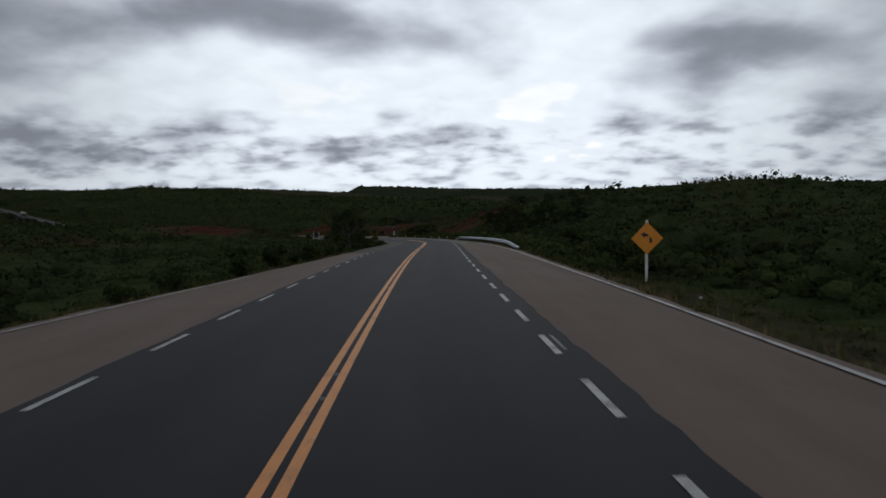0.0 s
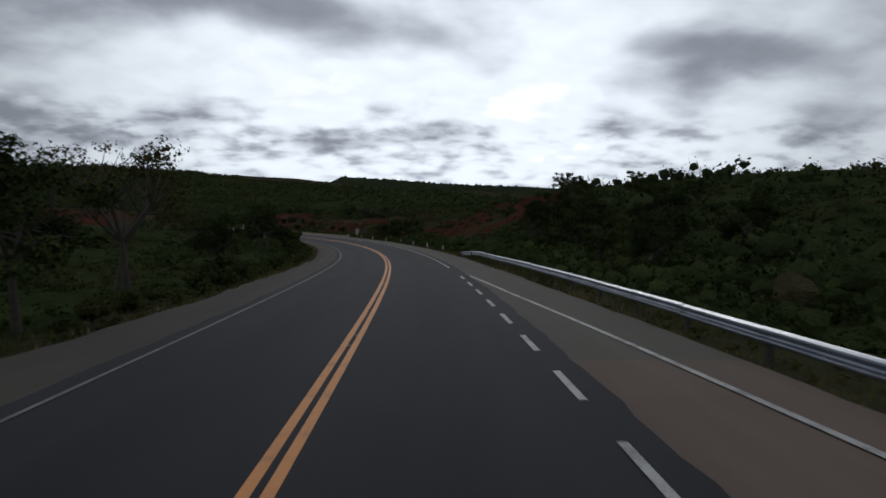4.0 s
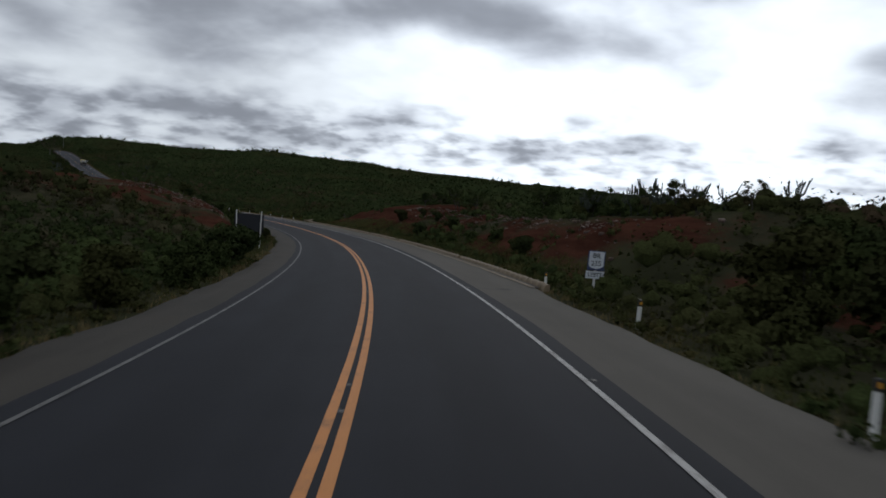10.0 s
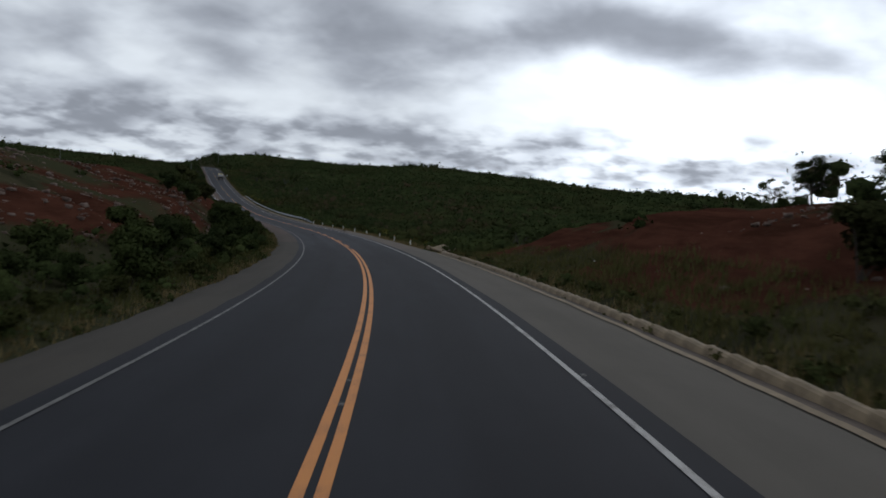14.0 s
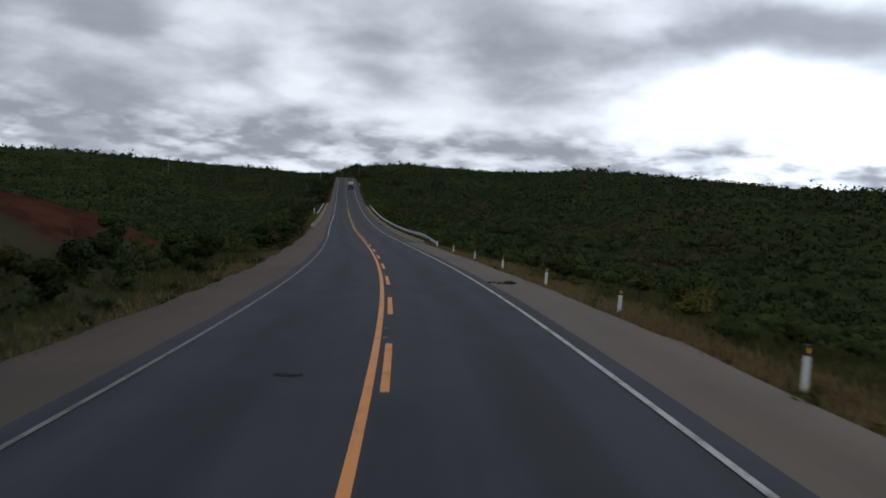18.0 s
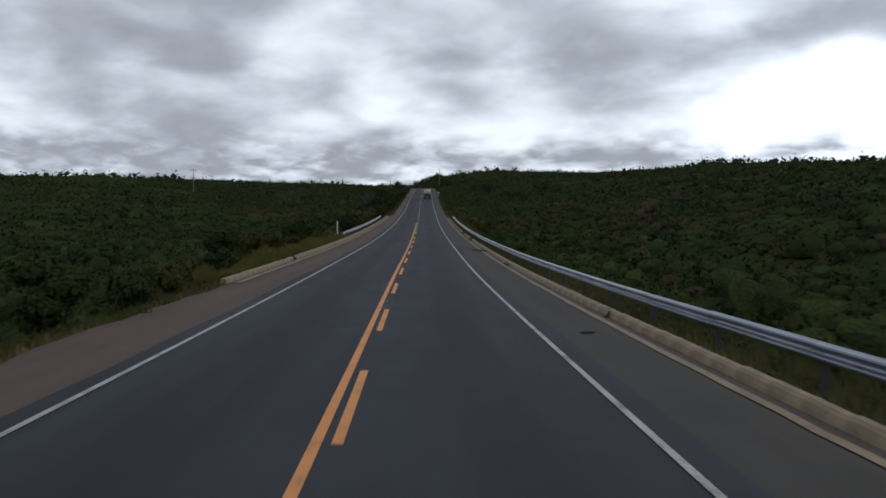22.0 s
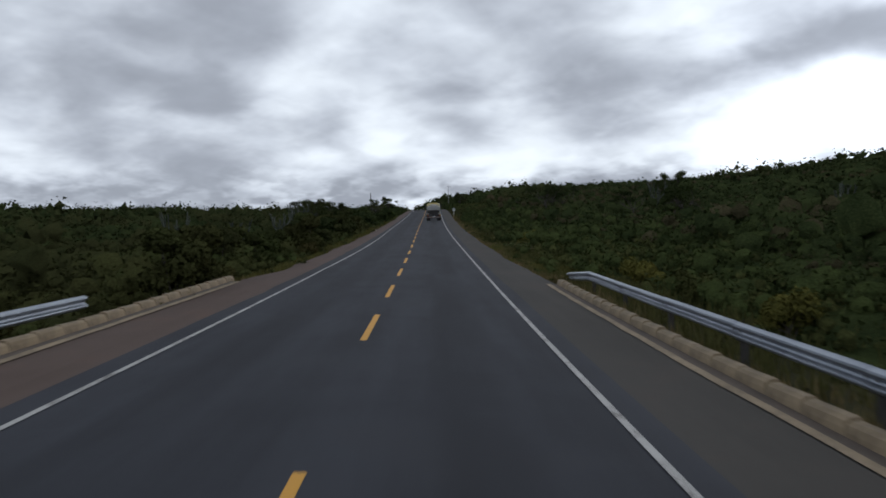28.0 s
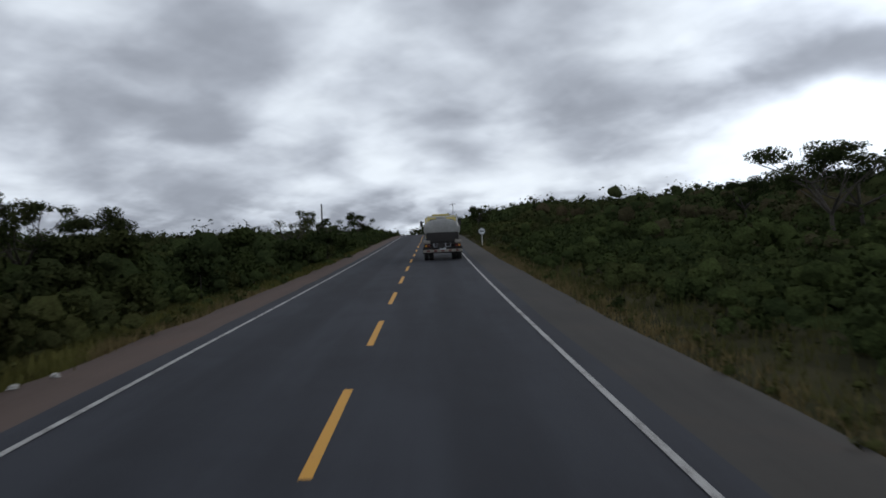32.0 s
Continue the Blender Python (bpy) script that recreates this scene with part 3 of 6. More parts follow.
def box(bm, size, at=(0, 0, 0), turn=None, bevel=0.0):
    m = Matrix.Translation(at) @ (turn or Matrix.Identity(4)) @ Matrix.Diagonal((*size, 1))
    r = bmesh.ops.create_cube(bm, size=1.0, matrix=m)
    if bevel:
        edges = list({e for v in r["verts"] for e in v.link_edges})
        bmesh.ops.bevel(bm, geom=edges, offset=bevel, segments=2, affect="EDGES", clamp_overlap=True)
    return bm


def tube(bm, a, b, r1, r2=None, n=8, caps=True):
    a, b = Vector(a), Vector(b)
    m = Matrix.Translation((a + b) / 2) @ (b - a).to_track_quat("Z", "Y").to_matrix().to_4x4()
    bmesh.ops.create_cone(bm, cap_ends=caps, segments=n, radius1=r1, radius2=r1 if r2 is None else r2, depth=(b - a).length, matrix=m)
    return bm


def thing(name, label, category, m=None, group="", kind=""):
    ob = new(name)
    ob.empty_display_size = 0.3
    if m is not None:
        ob.matrix_basis = m
    return tagged(ob, label, category, group, kind)


def plan_uv(ob, s, u):
    """Lays the road's own metres on a mesh, vertex by vertex."""
    me = ob.data
    uv = me.uv_layers.new(name="plan")
    idx = np.zeros(len(me.loops), np.int32)
    me.loops.foreach_get("vertex_index", idx)
    uv.data.foreach_set("uv", np.stack([np.ravel(u)[idx], np.ravel(s)[idx]], -1).astype(np.float32).ravel())


def grid_faces(n, m):
    i = np.arange((n - 1) * (m - 1)).reshape(n - 1, m - 1)
    r, c = np.divmod(i, m - 1)
    a = r * m + c
    return np.stack([a, a + 1, a + m + 1, a + m], -1).reshape(-1, 4)


def strip(name, s, us, w, material):
    """A band along the road; us and w: one array or number for each line across."""
    s = np.asarray(s, float)
    u = np.stack([np.broadcast_to(a, s.shape) for a in us], 1)
    h = np.stack([np.broadcast_to(a, s.shape) for a in w], 1)
    ss = np.broadcast_to(s[:, None], u.shape)
    ob = mesh_object(name, on_road(ss, u, h).reshape(-1, 3), grid_faces(*u.shape), material, smooth=True)
    plan_uv(ob, ss, u)
    return ob


# ---- ground ----
def build_ground():
    s = np.concatenate([np.arange(-140, -10, 6.0), np.arange(-10, 700, 1.5), np.arange(700, 1000, 5.0), np.arange(1000, 1500, 20.0)])
    near = np.array([0, 3, 5, 5.6, 6, 6.5, 7, 7.6, 8.3, 9, 9.8, 10.6, 11.5, 12.5, 13.5, 15, 16.5, 18, 20, 22, 25, 28, 32, 37, 43, 50, 58, 68, 80, 95, 115, 140, 170, 205, 250])
    u = np.concatenate([-near[::-1], near[1:]])
    u = np.append(u, [300, 360])
    ss, uu = np.meshgrid(s, u, indexing="ij")
    h = land(ss, uu)
    ob = mesh_object("ground", on_road(ss, uu, h).reshape(-1, 3), grid_faces(*ss.shape), GROUND, smooth=True)
    a = ob.data.attributes.new("bare_earth", "FLOAT", "POINT")
    a.data.foreach_set("value", bare(ss, uu).astype(np.float32).ravel())
    tagged(ob, "scrubby ground with red earth laid bare in the cuttings", "ground", kind="structure")


build_ground()


def build_far_hills():
    """The land beyond the strip along the road, out to the horizon, in rings about its middle."""
    mx, my = -150.0, 420.0
    rad = np.concatenate([np.linspace(150, 700, 14), np.geomspace(760, 4300, 26)])
    ang = np.linspace(0, 2 * math.pi, 241)
    rr, aa = np.meshgrid(rad, ang, indexing="ij")
    x, y = mx + rr * np.sin(aa), my + rr * np.cos(aa)
    lift = np.clip((rr - 650) / 900, 0, 1)
    lift = lift * lift * (3 - 2 * lift)
    crest = 7 + 9 * ripple(aa * 2.2, aa * 0 + 0.3, 21) + 9 * ripple(aa * 6.1, rr / 900, 22) + 4 * ripple(aa * 17, rr / 300, 23)
    z = -26 + lift * (26 + crest) - np.clip((rr - 2200) / 2000, 0, 1) * 60
    ob = mesh_object("far_hills", np.stack([x, y, z], -1).reshape(-1, 3), grid_faces(*rr.shape), FAR_WOOD, smooth=True)
    tagged(ob, "distant low hills covered in dark dry forest", "hills", kind="structure")
    return rad, mx, my


def far_mat():
    m = bpy.data.materials.new("distant_forest")
    m.use_nodes = True
    g = Nodes(m.node_tree)
    pos = g.add("ShaderNodeTexCoord").outputs["Object"]
    big, mid = g.noise(pos, 0.008, 4.0, 0.6), g.noise(pos, 0.11, 6.0, 0.7)
    col = g.mix(g.remap(mid, 0.35, 0.65), (0.014, 0.020, 0.012), (0.034, 0.042, 0.022))
    col = g.mix(g.remap(big, 0.5, 0.7, 0.0, 0.5), col, (0.045, 0.046, 0.030))
    bs = g.add("ShaderNodeBsdfPrincipled", {"Base Color": col, "Roughness": 1.0, "Specular IOR Level": 0.0})
    g.put(bs.inputs["Normal"], g.add("ShaderNodeBump", {"Height": mid, "Strength": 1.0, "Distance": 4.0}).outputs[0])
    g.add("ShaderNodeOutputMaterial", {0: bs.outputs[0]})
    return m


FAR_WOOD = far_mat()
build_far_hills()


# ---- road ----
def build_road():
    s = np.concatenate([np.arange(-60, 130, 0.4), np.arange(130, ROAD_END, 2.0)])
    worn = np.where(s < 122, 0.035 * ripple(s / 3.4, s * 0, 31) + 0.045 * ripple(s / 0.8, s * 0, 32), 0.035 * ripple(s / 6, s * 0, 33))
    ragged = np.interp(s, [90, 122], [3.98, 3.93]) + worn
    rut = -0.008
    road = strip("road", s, [np.interp(s, [50, 70], [-3.74, -3.9]) + 0.05 * ripple(s / 1.5, s * 0, 34), -2.8, -1.9, -1.0, 0, 1.0, 1.9, 2.8, ragged], [0.0, rut, 0.004, rut, 0.006, rut, 0.004, rut, 0.0], ASPHALT)
    tagged(road, "dark worn asphalt of a two-lane country road", "road", kind="structure")
    spans = [("shoulder_1", -60, 88, SHOULDER_TAUPE), ("shoulder_2", 88, 334, SHOULDER_GREY), ("shoulder_3", 334, 424, SHOULDER_SAND), ("shoulder_4", 424, ROAD_END, SHOULDER_DARK)]
    for name, a, b, mat in spans:
        t = np.arange(a, b + 0.1, 1.0)
        e = edge_right(t) + (0.08 * ripple(t / 1.6, t * 0, 36) + 0.10 * ripple(t / 7, t * 0, 37)) * np.where(t > 420, 0.6, 1.0)
        sh = strip(name, t, [3.6, 4.4, 5.2, e, e + 0.25], [-0.016, -0.014, -0.02, -0.035, -0.24], mat)
        tagged(sh, "paved roadside shoulder of weathered grey-brown asphalt", "shoulder", kind="structure")
    for name, a, b, mat in (("shoulder_5", -60, 62, SHOULDER_TAUPE), ("shoulder_6", 62, 342, SHOULDER_OLIVE), ("shoulder_8", 342, 362, SHOULDER_EARTH), ("shoulder_9", 362, 386, SHOULDER_UMBER), ("shoulder_7", 386, ROAD_END, SHOULDER_BROWN)):
        t = np.arange(a, b + 0.1, 1.0)
        e = edge_left(t) + 0.16 * ripple(t / 1.6, t * 0, 41) + 0.12 * ripple(t / 5, t * 0, 42)
        sh = strip(name, t, [-e - 0.25, -e, -4.8, -4.3, -3.6], [-0.24, -0.035, -0.02, -0.014, -0.016], mat)
        tagged(sh, "dusty paved shoulder with a crumbling outer edge", "shoulder", kind="structure")


build_road()


def stripe(name, a, b, u, width, material, parent, step=1.0, w=0.008):
    n = max(2, int((b - a) / step) + 1)
    s = np.linspace(a, b, n)
    mid = u(s) if callable(u) else u
    ob = strip(name, s, [mid - width / 2, mid + width / 2], [w, w], material)
    ob.parent = parent
    return ob


def build_markings():
    lines = thing("road_markings", "worn yellow centre lines and white edge lines", "road marking", kind="structure")
    stripe("yellow_line", 500, 552, -0.125, 0.125, PAINT_AMBER, lines)
    stripe("yellow_line", -60, 500, lambda s: np.interp(s, [320, 340], [-0.105, -0.125]), 0.125, PAINT_YELLOW, lines)
    stripe("yellow_line", -60, 331, 0.105, 0.125, PAINT_YELLOW, lines)
    for k in range(-5, 16):
        a = 376.9 + 8.43 * k
        stripe("yellow_dash", a, a + 4.0, 0.10, 0.125, PAINT_YELLOW if a < 500 else PAINT_AMBER, lines)
    for k in range(5):
        stripe("yellow_dash", 516 + 8.3 * k, 520 + 8.3 * k, 0.10, 0.125, PAINT_AMBER, lines)
    for k in range(-2, 30):
        a = 576.6 + 7.87 * k
        stripe("yellow_dash", a, a + 3.9, 0.0, 0.13, PAINT_AMBER, lines)
    for k in range(-8, 26):
        stripe("white_dash", 8.5 + 4.02 * k, 10.55 + 4.02 * k, 3.5, 0.12, PAINT_WHITE, lines)
    stripe("white_dash", 12.9, 14.5, 3.68, 0.06, PAINT_FADED, lines)
    for k in range(-8, 14):
        stripe("white_dash", 9.2 + 4.3 * k, 11.2 + 4.3 * k, -3.5, 0.11, PAINT_WHITE, lines)
    stripe("white_line", 66, 430, -3.5, 0.08, PAINT_FADED, lines)
    stripe("white_line", 430, 880, lambda s: np.interp(s, [480, 515, 580, 598, 618, 640], [-3.5, -3.38, -3.4, -3.26, -3.26, -3.42]), 0.095, PAINT_WHITE, lines)
    stripe("white_line", 119, 880, 3.5, 0.10, PAINT_WHITE, lines)
    stripe("white_line", -60, 119, lambda s: np.interp(s, [10, 55, 70, 101, 119], [7.45, 7.3, 6.95, 4.6, 3.52]), 0.13, PAINT_WHITE, lines, w=-0.005)
    stripe("white_line", -60, 34, lambda s: np.interp(s, [16, 22, 34], [-7.75, -7.35, -6.5]), 0.10, PAINT_WHITE, lines, w=-0.012)


build_markings()


# ---- kerbs and gutters ----
def kerb_mesh():
    """One concrete kerb stone, a metre long, with a rounded, slightly chipped front edge; local +x is away from the road."""
    bm = bmesh.new()
    prof = [(0, -0.12), (0.025, 0.08), (0.05, 0.155), (0.10, 0.195), (0.21, 0.20), (0.24, 0.16), (0.25, -0.12)]
    rows = []
    for y, k in ((-0.499, 0.985), (-0.49, 1.0), (0.49, 1.0), (0.499, 0.985)):
        rows.append([bm.verts.new((x + (1 - k) * 0.2, y, z * k)) for x, z in prof])
    for a, b in zip(rows, rows[1:]):
        for i in range(len(prof)):
            j = (i + 1) % len(prof)
            bm.faces.new((a[i], a[j], b[j], b[i]))
    bm.faces.new(rows[0][::-1])
    bm.faces.new(rows[-1])
    bmesh.ops.recalc_face_normals(bm, faces=bm.faces)
    me = bpy.data.meshes.new("kerb_stone")
    bm.to_mesh(me)
    bm.free()
    me.materials.append(CONCRETE)
    return me


def build_kerb(name, a, b, u, side, missing):
    rng = random.Random(int(a))
    kerb = thing(name, "worn cream concrete kerb stones along the shoulder's edge", "kerb", kind="structure")
    for s in np.arange(a, b, 1.0):
        if any(p < s < q for p, q in missing):
            continue
        ob = new("kerb_stone", KERB)
        ob.parent = kerb
        m = spot(s, side * u, -0.02 - 0.015 * rng.random(), turn=0 if side > 0 else 180)
        ob.matrix_basis = m @ Euler((radians(rng.uniform(-0.5, 0.5)), radians(rng.uniform(-2, 2)), radians(rng.uniform(-0.4, 0.4)))).to_matrix().to_4x4()
    t = np.arange(a, b, 0.5)
    e = side * (u + 0.04)
    wob = 0.05 * ripple(t / 2.0, t * 0, 51)
    wob = wob + 0.05 * ripple(t / 0.9, t * 0, 52)
    for nm, near, far, mat in (("gutter", e - side * 0.27, e, GUTTER), ("gutter_lip", e - side * (0.40 + 0.5 * wob), e - side * (0.26 + 0.4 * wob), CONCRETE)):
        lines = [near, far] if side > 0 else [far, near]
        rise = (-0.014, -0.012) if nm == "gutter" else (-0.010, 0.004)
        g = strip(nm, t, lines, rise if side > 0 else rise[::-1], mat)
        g.parent = kerb


KERB = kerb_mesh()
build_kerb("kerb_1", 220.5, 328, 6.45, 1, [(240, 241.2), (268.4, 269.5)])
build_kerb("kerb_2", 426, 573.6, 5.75, 1, [(519.5, 522.6), (530, 531.2), (552, 553)])
build_kerb("kerb_3", 456, 574.5, 5.9, -1, [(469.4, 470.6)])

# the broken end of the kerb drain, a tilted slab of pale concrete
slab = thing("drain_slab", "broken pale concrete drain slab in the grass beside the shoulder", "concrete slab", spot(331.5, 7.3, 0.0, 20))
bm = box(bmesh.new(), (1.3, 1.6, 0.14), (0, 0, 0.16), Euler((0.12, -0.25, 0.1)).to_matrix().to_4x4(), 0.02)
part("slab", bm, CONCRETE, slab)
bm = box(bmesh.new(), (0.5, 0.35, 0.3), (-0.6, 1.2, 0.1), Euler((0.3, 0.1, 0.7)).to_matrix().to_4x4(), 0.04)
part("chunk", bm, CONCRETE, slab)


# ---- guardrails ----
def beam_mesh(length=4.02):
    """A W-beam of folded steel; local +y along the road, its face towards -x."""
    prof = [(0.0, -0.155), (-0.02, -0.14), (-0.075, -0.115), (-0.082, -0.085), (-0.075, -0.06), (-0.02, -0.03), (-0.005, 0.0),
            (-0.02, 0.03), (-0.075, 0.06), (-0.082, 0.085), (-0.075, 0.115), (-0.02, 0.14), (0.0, 0.155)]
    ring = prof + [(x + 0.006, z * 0.985) for x, z in prof[::-1]]
    v = [(x, y, z) for y in (-length / 2, length / 2) for x, z in ring]
    n = len(ring)
    f = [(i, (i + 1) % n, n + (i + 1) % n, n + i) for i in range(n)] + [tuple(range(n))[::-1], tuple(range(n, 2 * n))]
    me = bpy.data.meshes.new("beam")
    me.from_pydata(v, [], f)
    me.materials.append(GALVANISED)
    return me


def post_mesh():
    bm = box(bmesh.new(), (0.10, 0.14, 1.05), (0.12, 0, -0.05), None, 0.008)
    box(bm, (0.10, 0.12, 0.26), (0.045, 0, 0.42), None, 0.006)
    me = bpy.data.meshes.new("post")
    bm.to_mesh(me)
    bm.free()
    me.materials.append(RAIL_POST)
    return me


def bolt_mesh():
    bm = bmesh.new()
    tube(bm, (-0.03, 0, 0), (0.0, 0, 0), 0.02, 0.02, 6)
    me = bpy.data.meshes.new("bolt")
    bm.to_mesh(me)
    bm.free()
    me.materials.append(POST_STEEL)
    return me


BEAM, RAILPOST, BOLT = beam_mesh(), post_mesh(), bolt_mesh()


def build_guardrail(label, a, b, u_of, side, height=0.47, run=4.0, drop=0.58, flare=0.5, lead=8.0):
    rail = thing("guardrail", label, "guardrail", group="guardrails")
    n = int((b - a) / 4)
    rng = random.Random(int(b))
    for k in range(n):
        s = a + 2 + 4 * k
        ends = [max(0.0, 1 - (s - 2 - a) / lead), max(0.0, 1 - (s + 2 - a) / lead)]
        tail = [max(0.0, 1 - (b - s + 2) / run), max(0.0, 1 - (b - s - 2) / run)]
        z = [height - (0.58 if lead > 4 else 0.12) * ends[i] ** 1.2 - drop * tail[i] ** 1.2 for i in (0, 1)]
        out = [side * max((0.5 if lead > 4 else 0.0) * ends[i], flare * tail[i]) for i in (0, 1)]
        p, q = (Vector(on_road(s + d, side * u_of(s + d) + out[i], z[i]).tolist()) for i, d in enumerate((-2, 2)))
        y = (q - p).normalized()
        x = y.cross(Vector((0, 0, 1))).normalized()
        zz = x.cross(y)
        m = Matrix((x, y, zz)).transposed().to_4x4()
        if side < 0:
            m = m @ Matrix.Rotation(math.pi, 4, "Z")
        m.translation = (p + q) / 2
        ob = new("beam", BEAM)
        ob.parent = rail
        ob.matrix_basis = m @ Matrix.Translation((0, 0, rng.uniform(-0.008, 0.008)))
        if z[0] > 0.15:
            po = new("post", RAILPOST)
            po.parent = rail
            po.matrix_basis = spot(s - 2, side * u_of(s - 2), z[0] - 0.47, 0 if side > 0 else 180)
            for dy in (-0.12, 0.12):
                bo = new("bolt", BOLT)
                bo.parent = rail
                bo.matrix_basis = spot(s - 2 + dy, side * (u_of(s - 2) + 0.004), z[0], 0 if side > 0 else 180)


build_guardrail("galvanised steel guardrail on the outside of the bend", 60.5, 146, lambda s: float(np.interp(s, [60, 100, 122, 146], [7.9, 7.35, 7.02, 7.0])), 1, 0.35, 13.0)
build_guardrail("long galvanised steel guardrail beside the concrete kerb", 427.2, 575.2, lambda s: float(np.interp(s, [430, 450, 500], [7.0, 6.75, 6.5])), 1, drop=0.34, flare=0.0)
build_guardrail("short galvanised steel guardrail opposite the kerb", 500, 567.5, lambda s: 6.6, -1, height=0.40, lead=3.0)


# ---- delineator posts ----
def delineator(m):
    t = thing("delineator_post", "white roadside marker post with black band and amber reflector", "marker post", m, "delineator posts")
    bm = box(bmesh.new(), (0.10, 0.07, 0.62), (0, 0, 0.16), None, 0.012)
    part("post", bm, WHITE_PAINTED, t)
    bm = box(bmesh.new(), (0.104, 0.074, 0.17), (0, 0, 0.555), None, 0.012)
    part("band", bm, BLACK_PAINT, t, "black painted top band")
    bm = box(bmesh.new(), (0.056, 0.008, 0.075), (0, -0.040, 0.555), None, 0.003)
    part("reflector", bm, AMBER, t, "amber reflector")
    return t


first = delineator(spot(151.2, 6.75, -0.10))
rng = random.Random(4)
for s in (161.3, 171.0, 181.0, 191.6, 201.8, 211.4, 221.4):
    copy_thing(first, spot(s, 6.8 + rng.uniform(-0.1, 0.1), -0.12, rng.uniform(-6, 6), rng.uniform(-4, 4)))
for s in (342.1, 351.6, 361.0, 370.3, 379.6, 389.2, 398.4, 408.1, 417.9):
    copy_thing(first, spot(s, 6.3 + rng.uniform(-0.05, 0.05), -0.06, rng.uniform(-5, 5), rng.uniform(-2, 2)))

marker = thing("marker_stake", "tall thin white stake at the start of the guardrail", "stake", spot(500.6, -7.1, 0.0, 0, 2))
part("stake", box(bmesh.new(), (0.09, 0.07, 1.95), (0, 0, 0.55), None, 0.008), WHITE_PAINTED, marker)


# ---- signs ----
SIGN_YELLOW = surface("sign_yellow", (0.60, 0.205, 0.010), (0.72, 0.265, 0.015), 2.0, 0.5, bump=0.0)
SIGN_WHITE = surface("sign_white", (0.50, 0.53, 0.56), (0.60, 0.63, 0.66), 2.0, 0.5, bump=0.0)
SIGN_BLUE = surface("sign_blue", (0.02, 0.035, 0.10), (0.03, 0.05, 0.13), 2.0, 0.5, bump=0.0)
SIGN_BACK = surface("sign_back", (0.006, 0.007, 0.010), (0.014, 0.015, 0.021), 1.5, 0.75, bump=0.05)


def plate(points, thick=0.012):
    """A flat plate in the xz plane from its outline, facing -y."""
    bm = bmesh.new()
    f = bm.faces.new([bm.verts.new((x, 0, z)) for x, z in points])
    r = bmesh.ops.extrude_face_region(bm, geom=[f])
    bmesh.ops.translate(bm, verts=[v for v in r["geom"] if isinstance(v, bmesh.types.BMVert)], vec=(0, thick, 0))
    bmesh.ops.recalc_face_normals(bm, faces=bm.faces)
    return bm


def shifted(bm, x, y, z):
    bmesh.ops.translate(bm, verts=bm.verts, vec=(x, y, z))
    return bm


def letters(text, size, material, parent, x, y, z):
    """Flat lettering on a sign's face."""
    cu = bpy.data.curves.new("lettering", "FONT")
    cu.body, cu.size, cu.align_x, cu.align_y, cu.extrude = text, size, "CENTER", "CENTER", 0.002
    cu.offset = size * 0.012
    tmp = new("lettering", cu)
    bpy.context.view_layer.update()
    me = bpy.data.meshes.new_from_object(tmp.evaluated_get(bpy.context.evaluated_depsgraph_get()))
    bpy.data.objects.remove(tmp)
    me.transform(Matrix.Translation((x, y, z)) @ Matrix.Rotation(math.pi / 2, 4, "X"))
    me.materials.clear()
    me.materials.append(material)
    ob = new("lettering", me)
    ob.parent = parent
    return ob


curve_sign = thing("warning_sign", "yellow diamond bend warning sign on a white post", "road sign", spot(30.2, 9.97, -0.58, 2))
part("post", box(bmesh.new(), (0.09, 0.09, 3.0), (0, 0.03, 1.15), None, 0.01), WHITE_PAINTED, curve_sign)
d = 0.64
board = part("board", shifted(plate([(0, -d), (d, 0), (0, d), (-d, 0)]), 0, -0.035, 1.93), SIGN_YELLOW, curve_sign)
arrow = [(-0.26, 0.17), (-0.10, 0.29), (-0.10, 0.235), (0.06, 0.16), (0.10, 0.10), (-0.02, 0.08), (-0.09, 0.08), (-0.09, 0.03)]
part("arrow", shifted(plate([(x * 0.9 - 0.02, z * 0.9 - 0.0) for x, z in arrow], 0.004), 0, -0.041, 1.93), BLACK_PAINT, board, "black arrow head")
part("arrow_stem", shifted(plate([(0.10, 0.05), (0.16, 0.02), (0.19, -0.03), (0.19, -0.18), (0.09, -0.18), (0.09, -0.03)], 0.004), 0, -0.041, 1.93), BLACK_PAINT, board, "black arrow stem")

route_sign = thing("route_sign", "white and blue route sign with a small direction plate", "road sign", spot(218.4, 7.8, 0.0, -6, 3))
part("post", box(bmesh.new(), (0.07, 0.07, 2.0), (0, 0.03, 0.5), None, 0.008), WHITE_PAINTED, route_sign)
board = part("board", shifted(plate([(-0.29, -0.34), (0.29, -0.34), (0.29, 0.34), (-0.29, 0.34)]), 0, -0.02, 1.16), SIGN_BLUE, route_sign)
part("shield", shifted(plate([(-0.255, 0.31), (-0.255, -0.18), (-0.16, -0.25), (0, -0.29), (0.16, -0.25), (0.255, -0.18), (0.255, 0.31)], 0.004), 0, -0.026, 1.16), SIGN_WHITE, board, "white shield")
letters("BR", 0.24, BLACK_PAINT, board, 0, -0.03, 1.33)
letters("235", 0.24, BLACK_PAINT, board, 0, -0.03, 1.06)
lower = part("direction_plate", shifted(plate([(-0.32, -0.13), (0.32, -0.13), (0.32, 0.13), (-0.32, 0.13)]), 0, -0.02, 0.66), SIGN_WHITE, route_sign)
letters("LESTE", 0.20, BLACK_PAINT, lower, 0, -0.026, 0.66)

